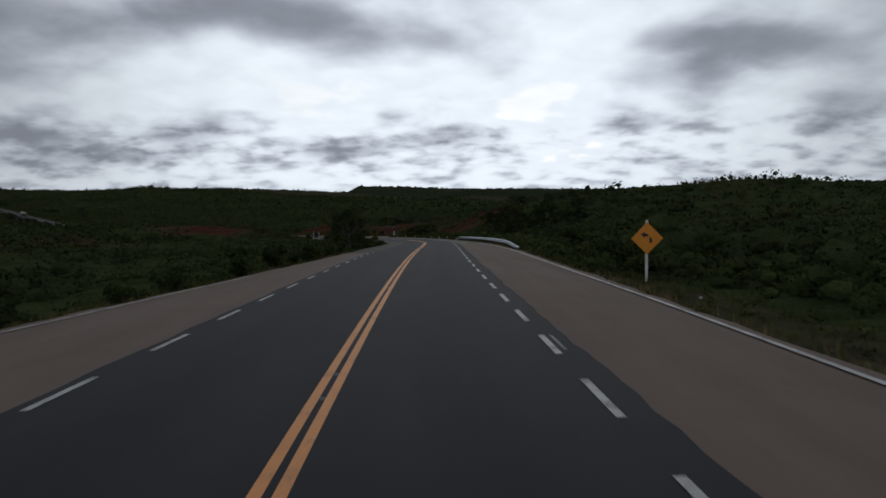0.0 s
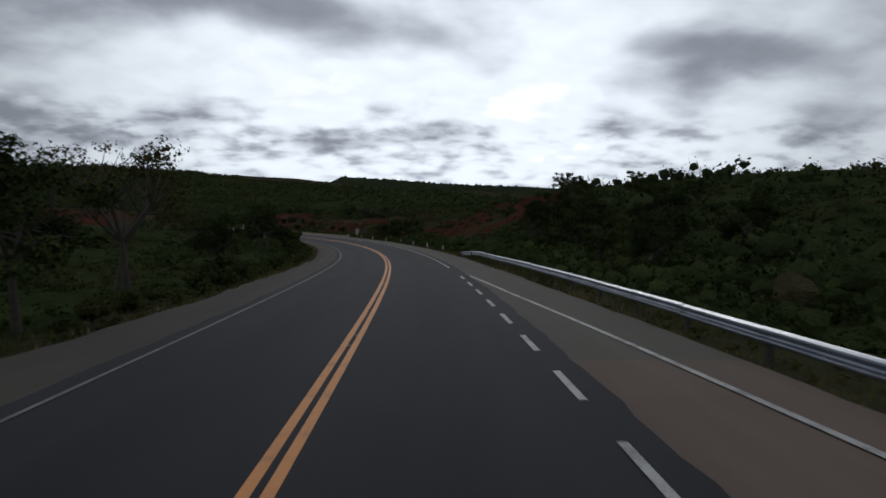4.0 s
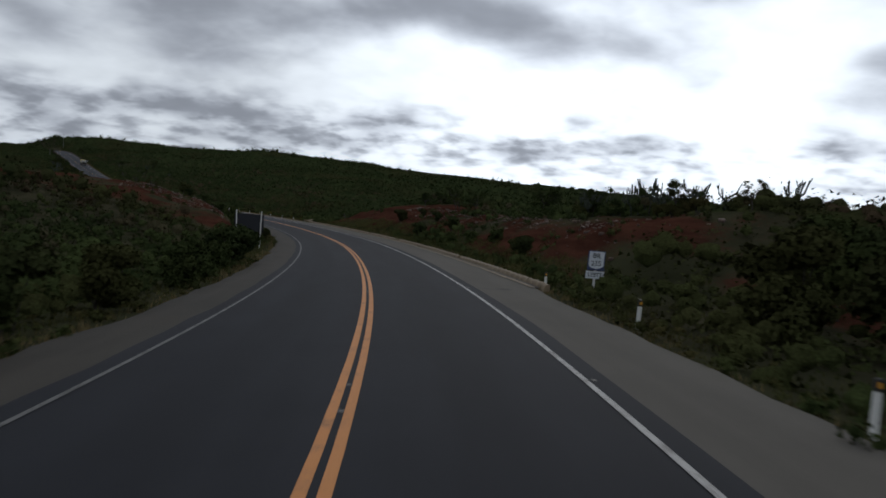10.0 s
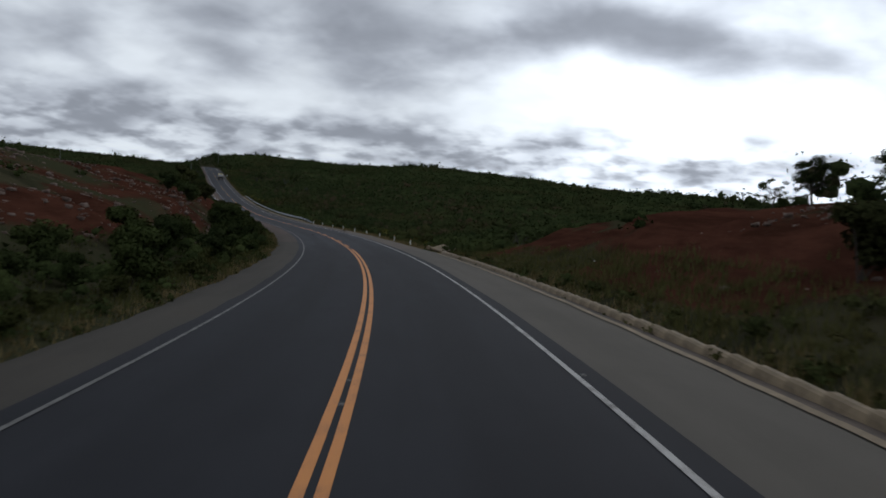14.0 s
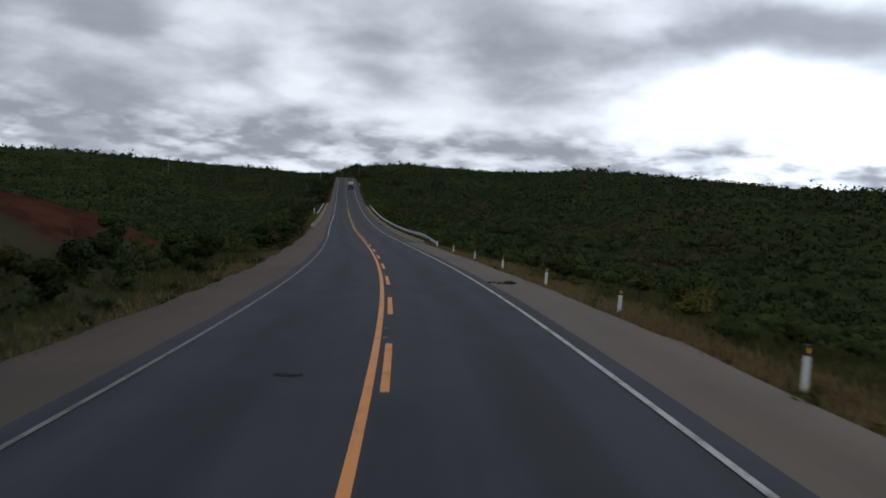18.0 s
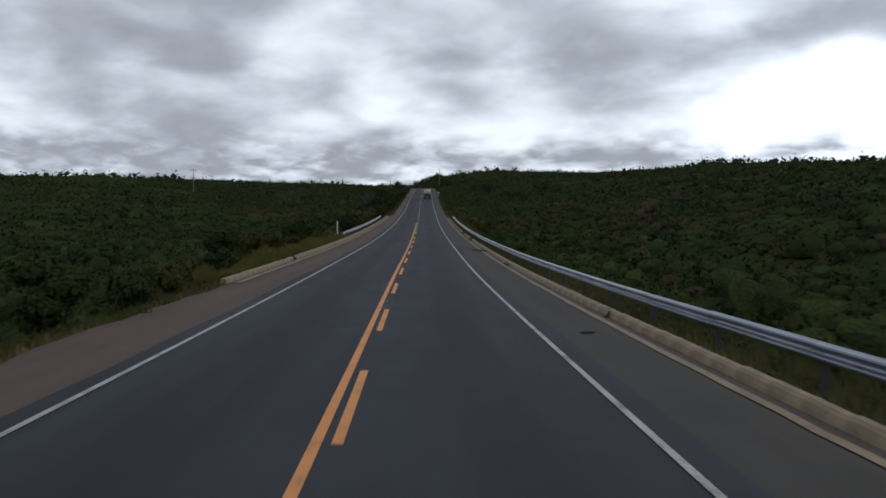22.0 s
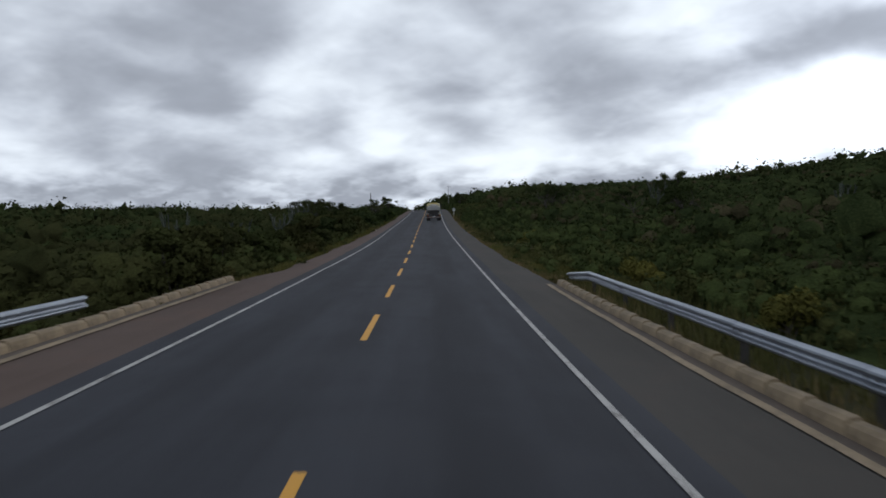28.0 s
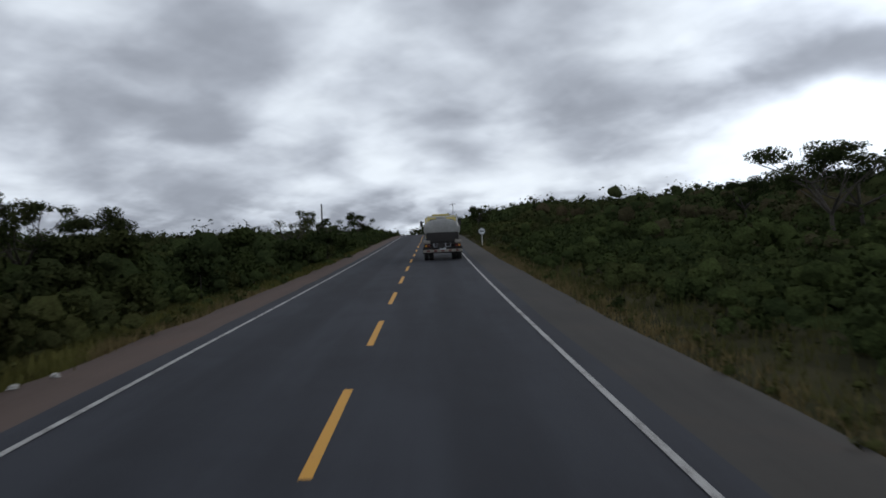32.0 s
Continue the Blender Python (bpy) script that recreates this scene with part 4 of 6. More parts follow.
big_board = thing("direction_board", "back of a large dark sign board on two white posts", "road sign", spot(252, -7.45, 0.0, 4))
for x, lean in ((-0.85, -2.2), (0.85, 0.4)):
    bm = box(bmesh.new(), (0.075, 0.07, 3.6), (0, 0, 0.95), None, 0.008)
    bmesh.ops.transform(bm, verts=bm.verts, matrix=Matrix.Translation((x, 0, 0)) @ Matrix.Rotation(radians(lean), 4, "Y"))
    part("post", bm, WHITE_PAINTED, big_board)
part("board", box(bmesh.new(), (2.15, 0.02, 1.32), (0, 0.07, 1.80), None, 0.004), SIGN_BACK, big_board, "dark weathered back of the board")
for z in (1.4, 2.2):
    part("rail", box(bmesh.new(), (2.1, 0.03, 0.05), (0, 0.052, z), None, 0.004), SIGN_BACK, big_board)

round_sign = thing("round_sign", "small round white traffic sign with a dark arrow", "road sign", spot(694, 5.85, 0.0))
part("post", box(bmesh.new(), (0.06, 0.06, 1.6), (0, 0.03, 0.5), None, 0.006), WHITE_PAINTED, round_sign)
ring = [(0.33 * math.cos(i * math.pi / 14), 0.33 * math.sin(i * math.pi / 14)) for i in range(28)]
board = part("board", shifted(plate(ring), 0, -0.02, 1.25), POST_STEEL, round_sign, "grey rim")
part("face", shifted(plate([(x * 0.82, z * 0.82) for x, z in ring], 0.004), 0, -0.026, 1.25), SIGN_WHITE, board, "white face")
part("arrow", shifted(plate([(-0.2, 0.0), (-0.06, 0.13), (-0.06, 0.05), (0.2, 0.05), (0.2, -0.05), (-0.06, -0.05), (-0.06, -0.13)], 0.004), 0, -0.031, 1.25), BLACK_PAINT, board, "dark arrow")


# ---- utility poles ----
def utility_pole(s, u, height, arms=True):
    t = thing("utility_pole", "grey concrete utility pole above the scrub", "utility pole", spot(s, u, float(land(s, u)) - 0.3), "utility poles")
    part("pole", tube(bmesh.new(), (0, 0, 0), (0, 0, height), 0.14, 0.09, 8), POLE, t)
    if arms:
        part("crossarm", box(bmesh.new(), (2.0, 0.1, 0.12), (0, 0, height - 0.35), None, 0.01), POLE, t)
        for x in (-0.9, 0.0, 0.9):
            bm = bmesh.new()
            tube(bm, (x, 0, height - 0.3), (x, 0, height - 0.06), 0.05, 0.035, 6)
            part("insulator", bm, BLACK_PAINT, t)


POLE = surface("pole_concrete", (0.10, 0.10, 0.10), (0.17, 0.165, 0.16), 1.0, 0.85, bump=0.2)
utility_pole(665.2, -69.6, 8.8)
utility_pole(718.5, -12.0, 5.6, False)
utility_pole(884, 9.9, 11.8)
utility_pole(560, -110, 9.0)


# ---- scrub, trees and grass ----
def leaf_blades(rng, centre, radius, leaf, corners=3, lift=0.35):
    """Leaves as small three- or four-sided blades about each centre; radius (n,3), leaf (n,). Vertices, faces, normals."""
    n = len(centre)
    d = rng.normal(size=(n, 3))
    d /= np.linalg.norm(d, axis=1, keepdims=True)
    r = rng.random((n, 1)) ** 0.38
    p = centre + d * r * radius
    nrm = d + rng.normal(size=(n, 3)) * 0.6 + np.array([0, 0, lift])
    nrm /= np.linalg.norm(nrm, axis=1, keepdims=True)
    soft = d * 0.5 + np.array([0, 0, 0.75]) + rng.normal(size=(n, 3)) * 0.28
    soft /= np.linalg.norm(soft, axis=1, keepdims=True)
    nrm *= np.where((nrm * soft).sum(1, keepdims=True) < 0, -1.0, 1.0)
    a = np.cross(nrm, rng.normal(size=(n, 3)))
    a /= np.linalg.norm(a, axis=1, keepdims=True) + 1e-9
    b = np.cross(nrm, a)
    k = leaf[:, None] * rng.uniform(0.6, 1.3, (n, 1))
    if corners == 4:
        v = np.stack([p - a * k, p - b * k * 0.55, p + a * k, p + b * k * 0.55], 1).reshape(-1, 3)
    else:
        v = np.stack([p - a * k, p + a * k * 0.6 - b * k * 0.7, p + a * k * 0.5 + b * k * 0.8], 1).reshape(-1, 3)
    return v, np.arange(corners * n).reshape(n, corners), np.repeat(soft, corners, 0)


def ball():
    """Twelve corners and twenty faces of a rough clump."""
    k = (1 + 5 ** 0.5) / 2
    v = np.array([(-1, k, 0), (1, k, 0), (-1, -k, 0), (1, -k, 0), (0, -1, k), (0, 1, k), (0, -1, -k), (0, 1, -k), (k, 0, -1), (k, 0, 1), (-k, 0, -1), (-k, 0, 1)])
    f = np.array([(0, 11, 5), (0, 5, 1), (0, 1, 7), (0, 7, 10), (0, 10, 11), (1, 5, 9), (5, 11, 4), (11, 10, 2), (10, 7, 6), (7, 1, 8), (3, 9, 4), (3, 4, 2), (3, 2, 6), (3, 6, 8), (3, 8, 9), (4, 9, 5), (2, 4, 11), (6, 2, 10), (8, 6, 7), (9, 8, 1)])
    return v / np.linalg.norm(v[0]), f


BALL_V, BALL_F = ball()


OCT_V = np.array([(1, 0, 0), (-1, 0, 0), (0, 1, 0), (0, -1, 0), (0, 0, 1), (0, 0, -1)], float)
OCT_F = np.array([(0, 2, 4), (2, 1, 4), (1, 3, 4), (3, 0, 4), (2, 0, 5), (1, 2, 5), (3, 1, 5), (0, 3, 5)])


def leaf_cores(rng, centre, radius, far=False):
    """The close inner leaves of each clump: an uneven mass within the outer blades; simpler in clumps that stay far off."""
    base, faces = (OCT_V, OCT_F) if far else (BALL_V, BALL_F)
    n, k = len(centre), len(base)
    v = centre[:, None] + base[None] * rng.uniform(0.55, 1.0, (n, k, 1)) * radius[:, None]
    f = (np.arange(n)[:, None, None] * k + faces[None]).reshape(-1, 3)
    nv = np.broadcast_to(base[None] * 0.4 + np.array([0, 0, 0.75]), (n, k, 3)).reshape(-1, 3)
    return v.reshape(-1, 3), f, nv / np.linalg.norm(nv, axis=1, keepdims=True)


def leafy_mesh(name, blades, cores, material):
    """One mesh of outer blades and inner masses, with soft normals."""
    (v, f, nv), (w, g, nw) = blades, cores
    me = bpy.data.meshes.new(name)
    k = f.shape[1]
    me.vertices.add(len(v) + len(w))
    me.vertices.foreach_set("co", np.concatenate([v, w]).astype(np.float32).ravel())
    me.loops.add(f.size + g.size)
    me.loops.foreach_set("vertex_index", np.concatenate([f.ravel(), (g + len(v)).ravel()]).astype(np.int32))
    me.polygons.add(len(f) + len(g))
    me.polygons.foreach_set("loop_start", np.concatenate([np.arange(len(f)) * k, len(f) * k + np.arange(len(g)) * 3]).astype(np.int32))
    me.update(calc_edges=True)
    me.polygons.foreach_set("use_smooth", np.ones(len(me.polygons), bool))
    me.attributes.new("custom_normal", "FLOAT_VECTOR", "POINT").data.foreach_set("vector", np.concatenate([nv, nw]).astype(np.float32).ravel())
    me.materials.append(material)
    return me


def foliage_mesh(name, rng, blobs, count, leaf, material, core=0.5):
    """blobs: rows of x y z rx ry rz; leaves shared out by size."""
    blobs = np.asarray(blobs, float)
    vol = (blobs[:, 3] * blobs[:, 4] * blobs[:, 5]) ** 0.75
    pick = rng.choice(len(blobs), count, p=vol / vol.sum())
    return leafy_mesh(name, leaf_blades(rng, blobs[pick, :3], blobs[pick, 3:], np.full(count, leaf)), leaf_cores(rng, blobs[:, :3], blobs[:, 3:] * core), material)


def stems_mesh(name, rng, tips, base=0.03, spread=0.1, n=5):
    bm = bmesh.new()
    for x, y, z in tips:
        a = Vector((rng.normal() * spread, rng.normal() * spread, -0.15))
        mid = Vector((x * 0.45 + rng.normal() * 0.08, y * 0.45 + rng.normal() * 0.08, z * 0.55))
        tube(bm, a, mid, base, base * 0.7, n, False)
        tube(bm, mid, (x, y, z), base * 0.7, base * 0.3, n, False)
    me = bpy.data.meshes.new(name)
    bm.to_mesh(me)
    bm.free()
    me.materials.append(BARK)
    return me


def shrub_kind(seed, tall, wide, material, leaf=0.085, count=1500):
    rng = np.random.default_rng(seed)
    n = rng.integers(5, 9)
    blobs = []
    for i in range(n):
        a, r = rng.uniform(0, 6.28), rng.uniform(0.1, 0.62) * wide
        z = tall * rng.uniform(0.3, 0.82)
        q = wide * rng.uniform(0.26, 0.46)
        blobs.append((r * math.cos(a), r * math.sin(a), z, q, q, q * rng.uniform(0.6, 0.95)))
    return foliage_mesh("foliage", rng, blobs, int(count * 1.6), leaf * 0.8, material, 0.42), stems_mesh("stem", rng, [b[:3] for b in blobs], 0.028)


def place_plant(name, label, category, meshes, m, group, names=("foliage", "stem")):
    t = thing(name, label, category, m, group)
    for nm, me in zip(names, meshes):
        ob = new(nm, me)
        ob.parent = t
    return t


SHRUBS = [shrub_kind(100 + i, t, w, mt, lf, c) for i, (t, w, mt, lf, c) in enumerate([
    (1.9, 1.3, LEAF, 0.10, 2000), (2.6, 1.6, LEAF, 0.115, 2400), (1.3, 1.0, LEAF_OLIVE, 0.08, 1500), (2.2, 1.7, LEAF_DEEP, 0.115, 2200), (0.9, 0.8, LEAF, 0.07, 1200), (1.6, 1.2, LEAF_OLIVE, 0.09, 1500), (1.3, 1.1, LEAF_YELLOW, 0.06, 1900)])]
SHRUB_LABELS = ["dense green roadside scrub bush", "tall dark green scrub bush", "low olive dry scrub bush", "broad dark green thicket bush", "small green weedy bush", "olive-green straggly scrub bush", "low bush with yellowing leaves"]


def ground_spot(s, u, turn=0.0, size=1.0, sink=0.05):
    return spot(s, u, float(land(s, u)) - sink, turn, 0, size)


def plant_verge():
    rng = np.random.default_rng(7)
    made = 0
    for side in (-1, 1):
        s = -2.0
        while s < 700 and made < 182:
            edge = float(edge_right(s) if side > 0 else edge_left(s))
            railed = side > 0 and (60 < s < 147 or 428 < s < 575) or side < 0 and 498 < s < 568
            gap = rng.uniform(2.6, 4.4) + (1.2 if railed else 0) + (0.9 if side < 0 and 445 < s < 500 else 0)
            off = rng.uniform(1.6, 4.2) if side > 0 else rng.uniform(0.9, 3.0)
            if railed:
                off += 2.6
            open_ground = side > 0 and (186 < s < 222 or 336 < s < 428)
            if open_ground:
                off += 1.8
            if (float(bare(s, side * (edge + off))) > 0.3 or side > 0 and 224 < s < 327) and rng.random() < (0.2 if side > 0 and 250 < s < 305 else 0.5):
                s += gap
                continue
            if side < 0 and 238 < s < 256 or side > 0 and 8 < s < 31:
                s += gap
                continue
            k = int(rng.choice([2, 4, 5, 0]) if side > 0 and (off < 3 or s > 590) else rng.choice([0, 1, 3, 0, 5, 2]))
            place_plant("shrub", SHRUB_LABELS[k], "bush", SHRUBS[k], ground_spot(s, side * (edge + off), rng.uniform(0, 360), rng.uniform(0.7, 1.15) * (0.6 if side < 0 and (s < 168 or 262 < s < 394) else 1.0)), "roadside bushes")
            made += 1
            s += gap + (0.8 if side > 0 else 0.25)


plant_verge()


def tree_kind(seed, height, crown, flat, trunk, material, count=2600, leaf=0.10, airy=0.5):
    """A scrubland tree: forked trunk, limbs out to many separate leaf clumps with gaps between them."""
    rng = np.random.default_rng(seed)
    bm = bmesh.new()
    fork = Vector((rng.normal() * 0.15, rng.normal() * 0.15, height * rng.uniform(0.3, 0.42)))
    tube(bm, (0, 0, -0.3), fork, trunk, trunk * 0.75, 8, False)
    blobs = []
    for i in range(rng.integers(5, 8)):
        a = i * 6.283 / 6 + rng.uniform(-0.5, 0.5)
        knee = fork + Vector((math.cos(a), math.sin(a), 0)) * crown * rng.uniform(0.25, 0.45) + Vector((0, 0, height * rng.uniform(0.12, 0.3)))
        tube(bm, fork, knee, trunk * 0.6, trunk * 0.35, 6, False)
        for _ in range(rng.integers(3, 6)):
            b = a + rng.normal() * 0.6
            tip = fork + Vector((math.cos(b), math.sin(b), 0)) * crown * rng.uniform(0.35, 1.0)
            tip.z = height * rng.uniform(0.62 if flat > 0.5 else 0.36, 0.97) - flat * 0.1
            tube(bm, knee, tip, trunk * 0.3, trunk * 0.08, 5, False)
            q = crown * rng.uniform(0.16, 0.30)
            blobs.append((*tip, q, q, q * (1 - 0.6 * flat) * rng.uniform(0.6, 1.0)))
    me = bpy.data.meshes.new("trunk")
    bm.to_mesh(me)
    bm.free()
    me.materials.append(BARK)
    keep = [b for b in blobs if rng.random() > airy * 0.3]
    return foliage_mesh("crown", rng, keep, int(count * 1.5), leaf * 0.9, material, 0.34 - 0.24 * flat), me


TREES = [tree_kind(11, 5.0, 2.6, 0.3, 0.12, LEAF_DEEP, 5200, 0.085, 0.3), tree_kind(12, 4.4, 3.0, 0.9, 0.10, LEAF_DEEP, 3200, 0.07, 0.9),
         tree_kind(13, 6.0, 2.8, 0.2, 0.14, LEAF, 5600, 0.09, 0.4), tree_kind(14, 3.6, 1.8, 0.4, 0.08, LEAF, 2600, 0.065, 0.7), tree_kind(15, 3.4, 1.7, 0.6, 0.07, LEAF_OLIVE, 900, 0.05, 1.0)]
TREE_LABELS = ["round-crowned dark green scrubland tree", "flat-topped thorn tree with airy crown", "tall leafy dark tree on the bank", "small slender scrub tree", "nearly bare thin-branched tree"]


def plant_tree(k, s, u, top, turn):
    """Sets tree kind k at s, u so that its crown ends at that height over the road."""
    g = float(land(s, u))
    h = (5.0, 4.4, 6.0, 3.6, 3.4)[k]
    place_plant("tree", TREE_LABELS[k], "tree", TREES[k], ground_spot(s, u, turn, max(0.45, (top - g) / h), 0.02), "scrubland trees", ("crown", "trunk"))


for row in [(2, 173.7, 28, 8.0, 20), (2, 157.5, 30, 8.0, 140), (0, 165, 26, 7.6, 60), (0, 150, 33, 8, 80), (3, 142, 28, 6, 30), (0, 160, 36, 8.4, 300), 
            (0, 179.3, -11.2, 5.2, 15), (2, 190, -12.5, 5.6, 130), (0, 171, -12, 4.6, 220), (0, 96, -9.5, 4.6, 75), (3, 91, -9, 4.0, 10), (0, 140, -14, 3.4, 190), (0, 133, -12.5, 3.0, 90),
            (0, 302, 18, 5.3, 40), (4, 282, 16, 5.2, 0), (2, 276.7, 16.5, 5.6, 60), (0, 298.8, 19.4, 5.9, 310), (2, 293.5, 19.5, 6.1, 210), (3, 310, 21, 6.0, 25), (3, 287, 18, 5.3, 125),
            (1, 656.5, 18.2, 5.4, 0), (1, 660, 21.5, 5.5, 70), (2, 655.9, 35.5, 6.6, 40), (0, 650.5, -12.4, 3.9, 20), (0, 655, -11.6, 3.3, 110), (2, 645.5, -13.2, 3.8, 200), (1, 648.5, -15, 4.0, 0), (3, 306, -22, 5.6, 70), (3, 318, -24, 5.8, 30), (3, 688.5, -8.8, 3.9, 0), (4, 673.8, -7.6, 3.0, 90),
            (3, 702.5, -9, 3.2, 60), (0, 732.5, -9, 4.0, 20), (0, 747.5, 9, 4, 10), (3, 290, -19, 5.6, 40), (0, 762.5, 10, 4.5, 0), (2, 266.5, 20.5, 6.0, 25), (0, 271, 23.5, 6.5, 200), (4, 107.5, -10.6, 6.0, 40), (4, 109.5, -12.0, 5.4, 150), (0, 112, 13, 2.6, 10), (0, 118, 16, 3.6, 80), (2, 122, 13, 3.4, 120), (0, 126, 19, 5.2, 200), (0, 130, 14, 4, 50), (2, 133, 21, 6.2, 20), (0, 137, 16, 5, 300), (3, 140, 13, 3.4, 0), (2, 143, 19, 6.4, 150), (0, 146, 15, 5, 40), (0, 150, 18, 6.2, 110), (2, 168, 25, 8.2, 60), (0, 147, 26, 7.4, 33), (0, 139, 24, 6.4, 70), (0, 121, 22, 4.6, 140), (0, 128, 27, 5.6, 15), (3, 340, 16, 2.4, 15), (0, 344, 20, 2.4, 200), (2, 348, 24, 3.2, 20), (0, 622.5, 26, 4.4, 33), (3, 608.5, 22, 4.4, 120), (1, 630.5, 24, 4.3, 60), (0, 674.5, 22, 4.4, 90), (3, 692.5, 18, 3.6, 45), (0, 239, 20, 5.6, 15), (3, 246, 21.5, 6.2, 100), (0, 253, 20, 5.8, 250), (3, 232, 21, 6.0, 190)]:
    plant_tree(*row)


for k, s, u, turn, size in ((1, 212.5, 11.5, 20, 1.25), (3, 209.5, 13.0, 110, 1.35), (1, 214.8, 14.2, 200, 1.3), (3, 206.5, 15.5, 300, 1.3), (0, 210.8, 10.2, 70, 1.1), (1, 203.5, 13.5, 160, 1.2), (3, 217.5, 17.0, 40, 1.2)):
    place_plant("shrub", SHRUB_LABELS[k], "bush", SHRUBS[k], ground_spot(s, u, turn, size), "roadside bushes")

for i, (s, u) in enumerate(((620.5, -10.6), (624, -11.2), (628, -10.8), (631.5, -11.2), (634.8, -10.6), (638.5, -11.2), (642, -10.8), (646.5, -11.4), (651, -10.6))):
    k = (1, 3)[i % 2]
    place_plant("shrub", SHRUB_LABELS[k], "bush", SHRUBS[k], ground_spot(s, u, 47 * i, (1.15, 0.95, 1.05)[i % 3]), "roadside bushes")

# the dense bushes at the foot of the left-hand cutting
rng = random.Random(17)
for i in range(30):
    k = rng.choice((1, 3, 1, 0))
    s = 294.0 + 3.3 * i + rng.uniform(-0.8, 0.8)
    place_plant("shrub", SHRUB_LABELS[k], "bush", SHRUBS[k], ground_spot(s, -rng.uniform(7.4, 9.4), rng.uniform(0, 360), rng.uniform(0.6, 0.82) * (1.0 if s < 340 else 0.7)), "roadside bushes")

# the bushes between the route board and the cutting
for i in range(18):
    k = rng.choice((1, 3, 1, 0))
    s = 257.5 + 2.1 * i + rng.uniform(-0.7, 0.7)
    place_plant("shrub", SHRUB_LABELS[k], "bush", SHRUBS[k], ground_spot(s, -rng.uniform(7.2, 9.2), rng.uniform(0, 360), rng.uniform(0.40, 0.6)), "roadside bushes")
# the scrub on the shoulder of the cutting
for i in range(14):
    k = rng.choice((1, 3, 0))
    s = 326.0 + 2.3 * i + rng.uniform(-0.8, 0.8)
    place_plant("shrub", SHRUB_LABELS[k], "bush", SHRUBS[k], ground_spot(s, -(rng.uniform(10.0, 14.0) if i % 2 else rng.uniform(8.6, 10.5)), rng.uniform(0, 360), rng.uniform(0.6, 0.85)), "roadside bushes")
# dark bushes along the foot of the red bank behind the kerb
for i in range(10):
    k = rng.choice((0, 3))
    s = 236.0 + 5.8 * i + rng.uniform(-1.8, 1.8)
    place_plant("shrub", SHRUB_LABELS[k], "bush", SHRUBS[k], ground_spot(s, rng.uniform(9.0, 12.5), rng.uniform(0, 360), rng.uniform(0.5, 0.85)), "roadside bushes")
# weeds and small bushes in the dry grass of the low verge
for i in range(20):
    k = rng.choice((2, 4, 6, 2, 4, 5))
    s = 340.0 + 4.4 * i + rng.uniform(-1.5, 1.5)
    place_plant("shrub", SHRUB_LABELS[k], "bush", SHRUBS[k], ground_spot(s, rng.uniform(7.8, 11.0), rng.uniform(0, 360), rng.uniform(0.5, 0.95)), "roadside bushes")
# the taller bushes that stand out along the open stretch of the climb
for i in range(16):
    k = rng.choice((1, 3))
    s = 588.0 + 5.4 * i + rng.uniform(-2.0, 2.0)
    place_plant("shrub", SHRUB_LABELS[k], "bush", SHRUBS[k], ground_spot(s, -rng.uniform(9.0, 13.5), rng.uniform(0, 360), rng.uniform(0.9, 1.15)), "roadside bushes")

# ---- candelabra cacti ----
CACTUS = surface("cactus_skin", (0.012, 0.018, 0.011), (0.030, 0.040, 0.024), 2.0, 0.7, bump=0.3)


def cactus_mesh(seed, height, arms):
    rng = np.random.default_rng(seed)
    bm = bmesh.new()
    tube(bm, (0, 0, -0.2), (0, 0, height * 0.55), 0.13, 0.10, 8)
    for i in range(arms):
        a = i * 6.283 / arms + rng.uniform(-0.4, 0.4)
        z0 = height * rng.uniform(0.2, 0.5)
        out = height * rng.uniform(0.12, 0.34)
        elbow = Vector((math.cos(a) * out, math.sin(a) * out, z0 + out * 0.7))
        tip = elbow + Vector((math.cos(a) * out * 0.35, math.sin(a) * out * 0.35, height * rng.uniform(0.25, 0.5)))
        tube(bm, (0, 0, z0), elbow, 0.085, 0.08, 7)
        tube(bm, elbow, tip, 0.08, 0.045, 7)
        for _ in range(2):
            b = a + rng.normal() * 0.8
            m = elbow.lerp(tip, rng.uniform(0.1, 0.6))
            e = m + Vector((math.cos(b), math.sin(b), 0)) * height * 0.09 + Vector((0, 0, height * rng.uniform(0.12, 0.28)))
            tube(bm, m, e, 0.06, 0.035, 6)
    me = bpy.data.meshes.new("candelabra_cactus")
    bm.to_mesh(me)
    bm.free()
    me.materials.append(CACTUS)
    return me


CACTI = [cactus_mesh(61, 3.6, 9), cactus_mesh(62, 2.8, 6), cactus_mesh(63, 3.0, 4)]
for k, s, u, size, turn in [(0, 634.8, -13.7, 1.0, 0), (1, 632, -14.6, 1.1, 70), (1, 642.5, -13.8, 1.0, 30), (2, 648.5, -15, 1.0, 10), (1, 614.5, -15.5, 1.0, 0), (0, 604.5, -18, 0.9, 45), (2, 620.5, -13.2, 1.0, 200),
                            (2, 247.8, 22, 1.0, 0), (2, 241.5, 20, 0.8, 50), (1, 244, 24, 0.9, 20), (2, 252, 23, 0.9, 80), (2, 256, 21, 0.75, 10), (1, 236, 26, 0.9, 0), (2, 262, 24, 1.0, 90), (0, 642.5, 30, 1.0, 15), (1, 606.5, 34, 1.0, 60)]:
    ob = new("cactus", CACTI[k])
    ob.matrix_basis = ground_spot(s, u, turn, size)
    tagged(ob, "branching candelabra cactus dark against the sky", "cactus", "cacti")
CACTI.append(cactus_mesh(64, 3.2, 3))
rng = random.Random(65)
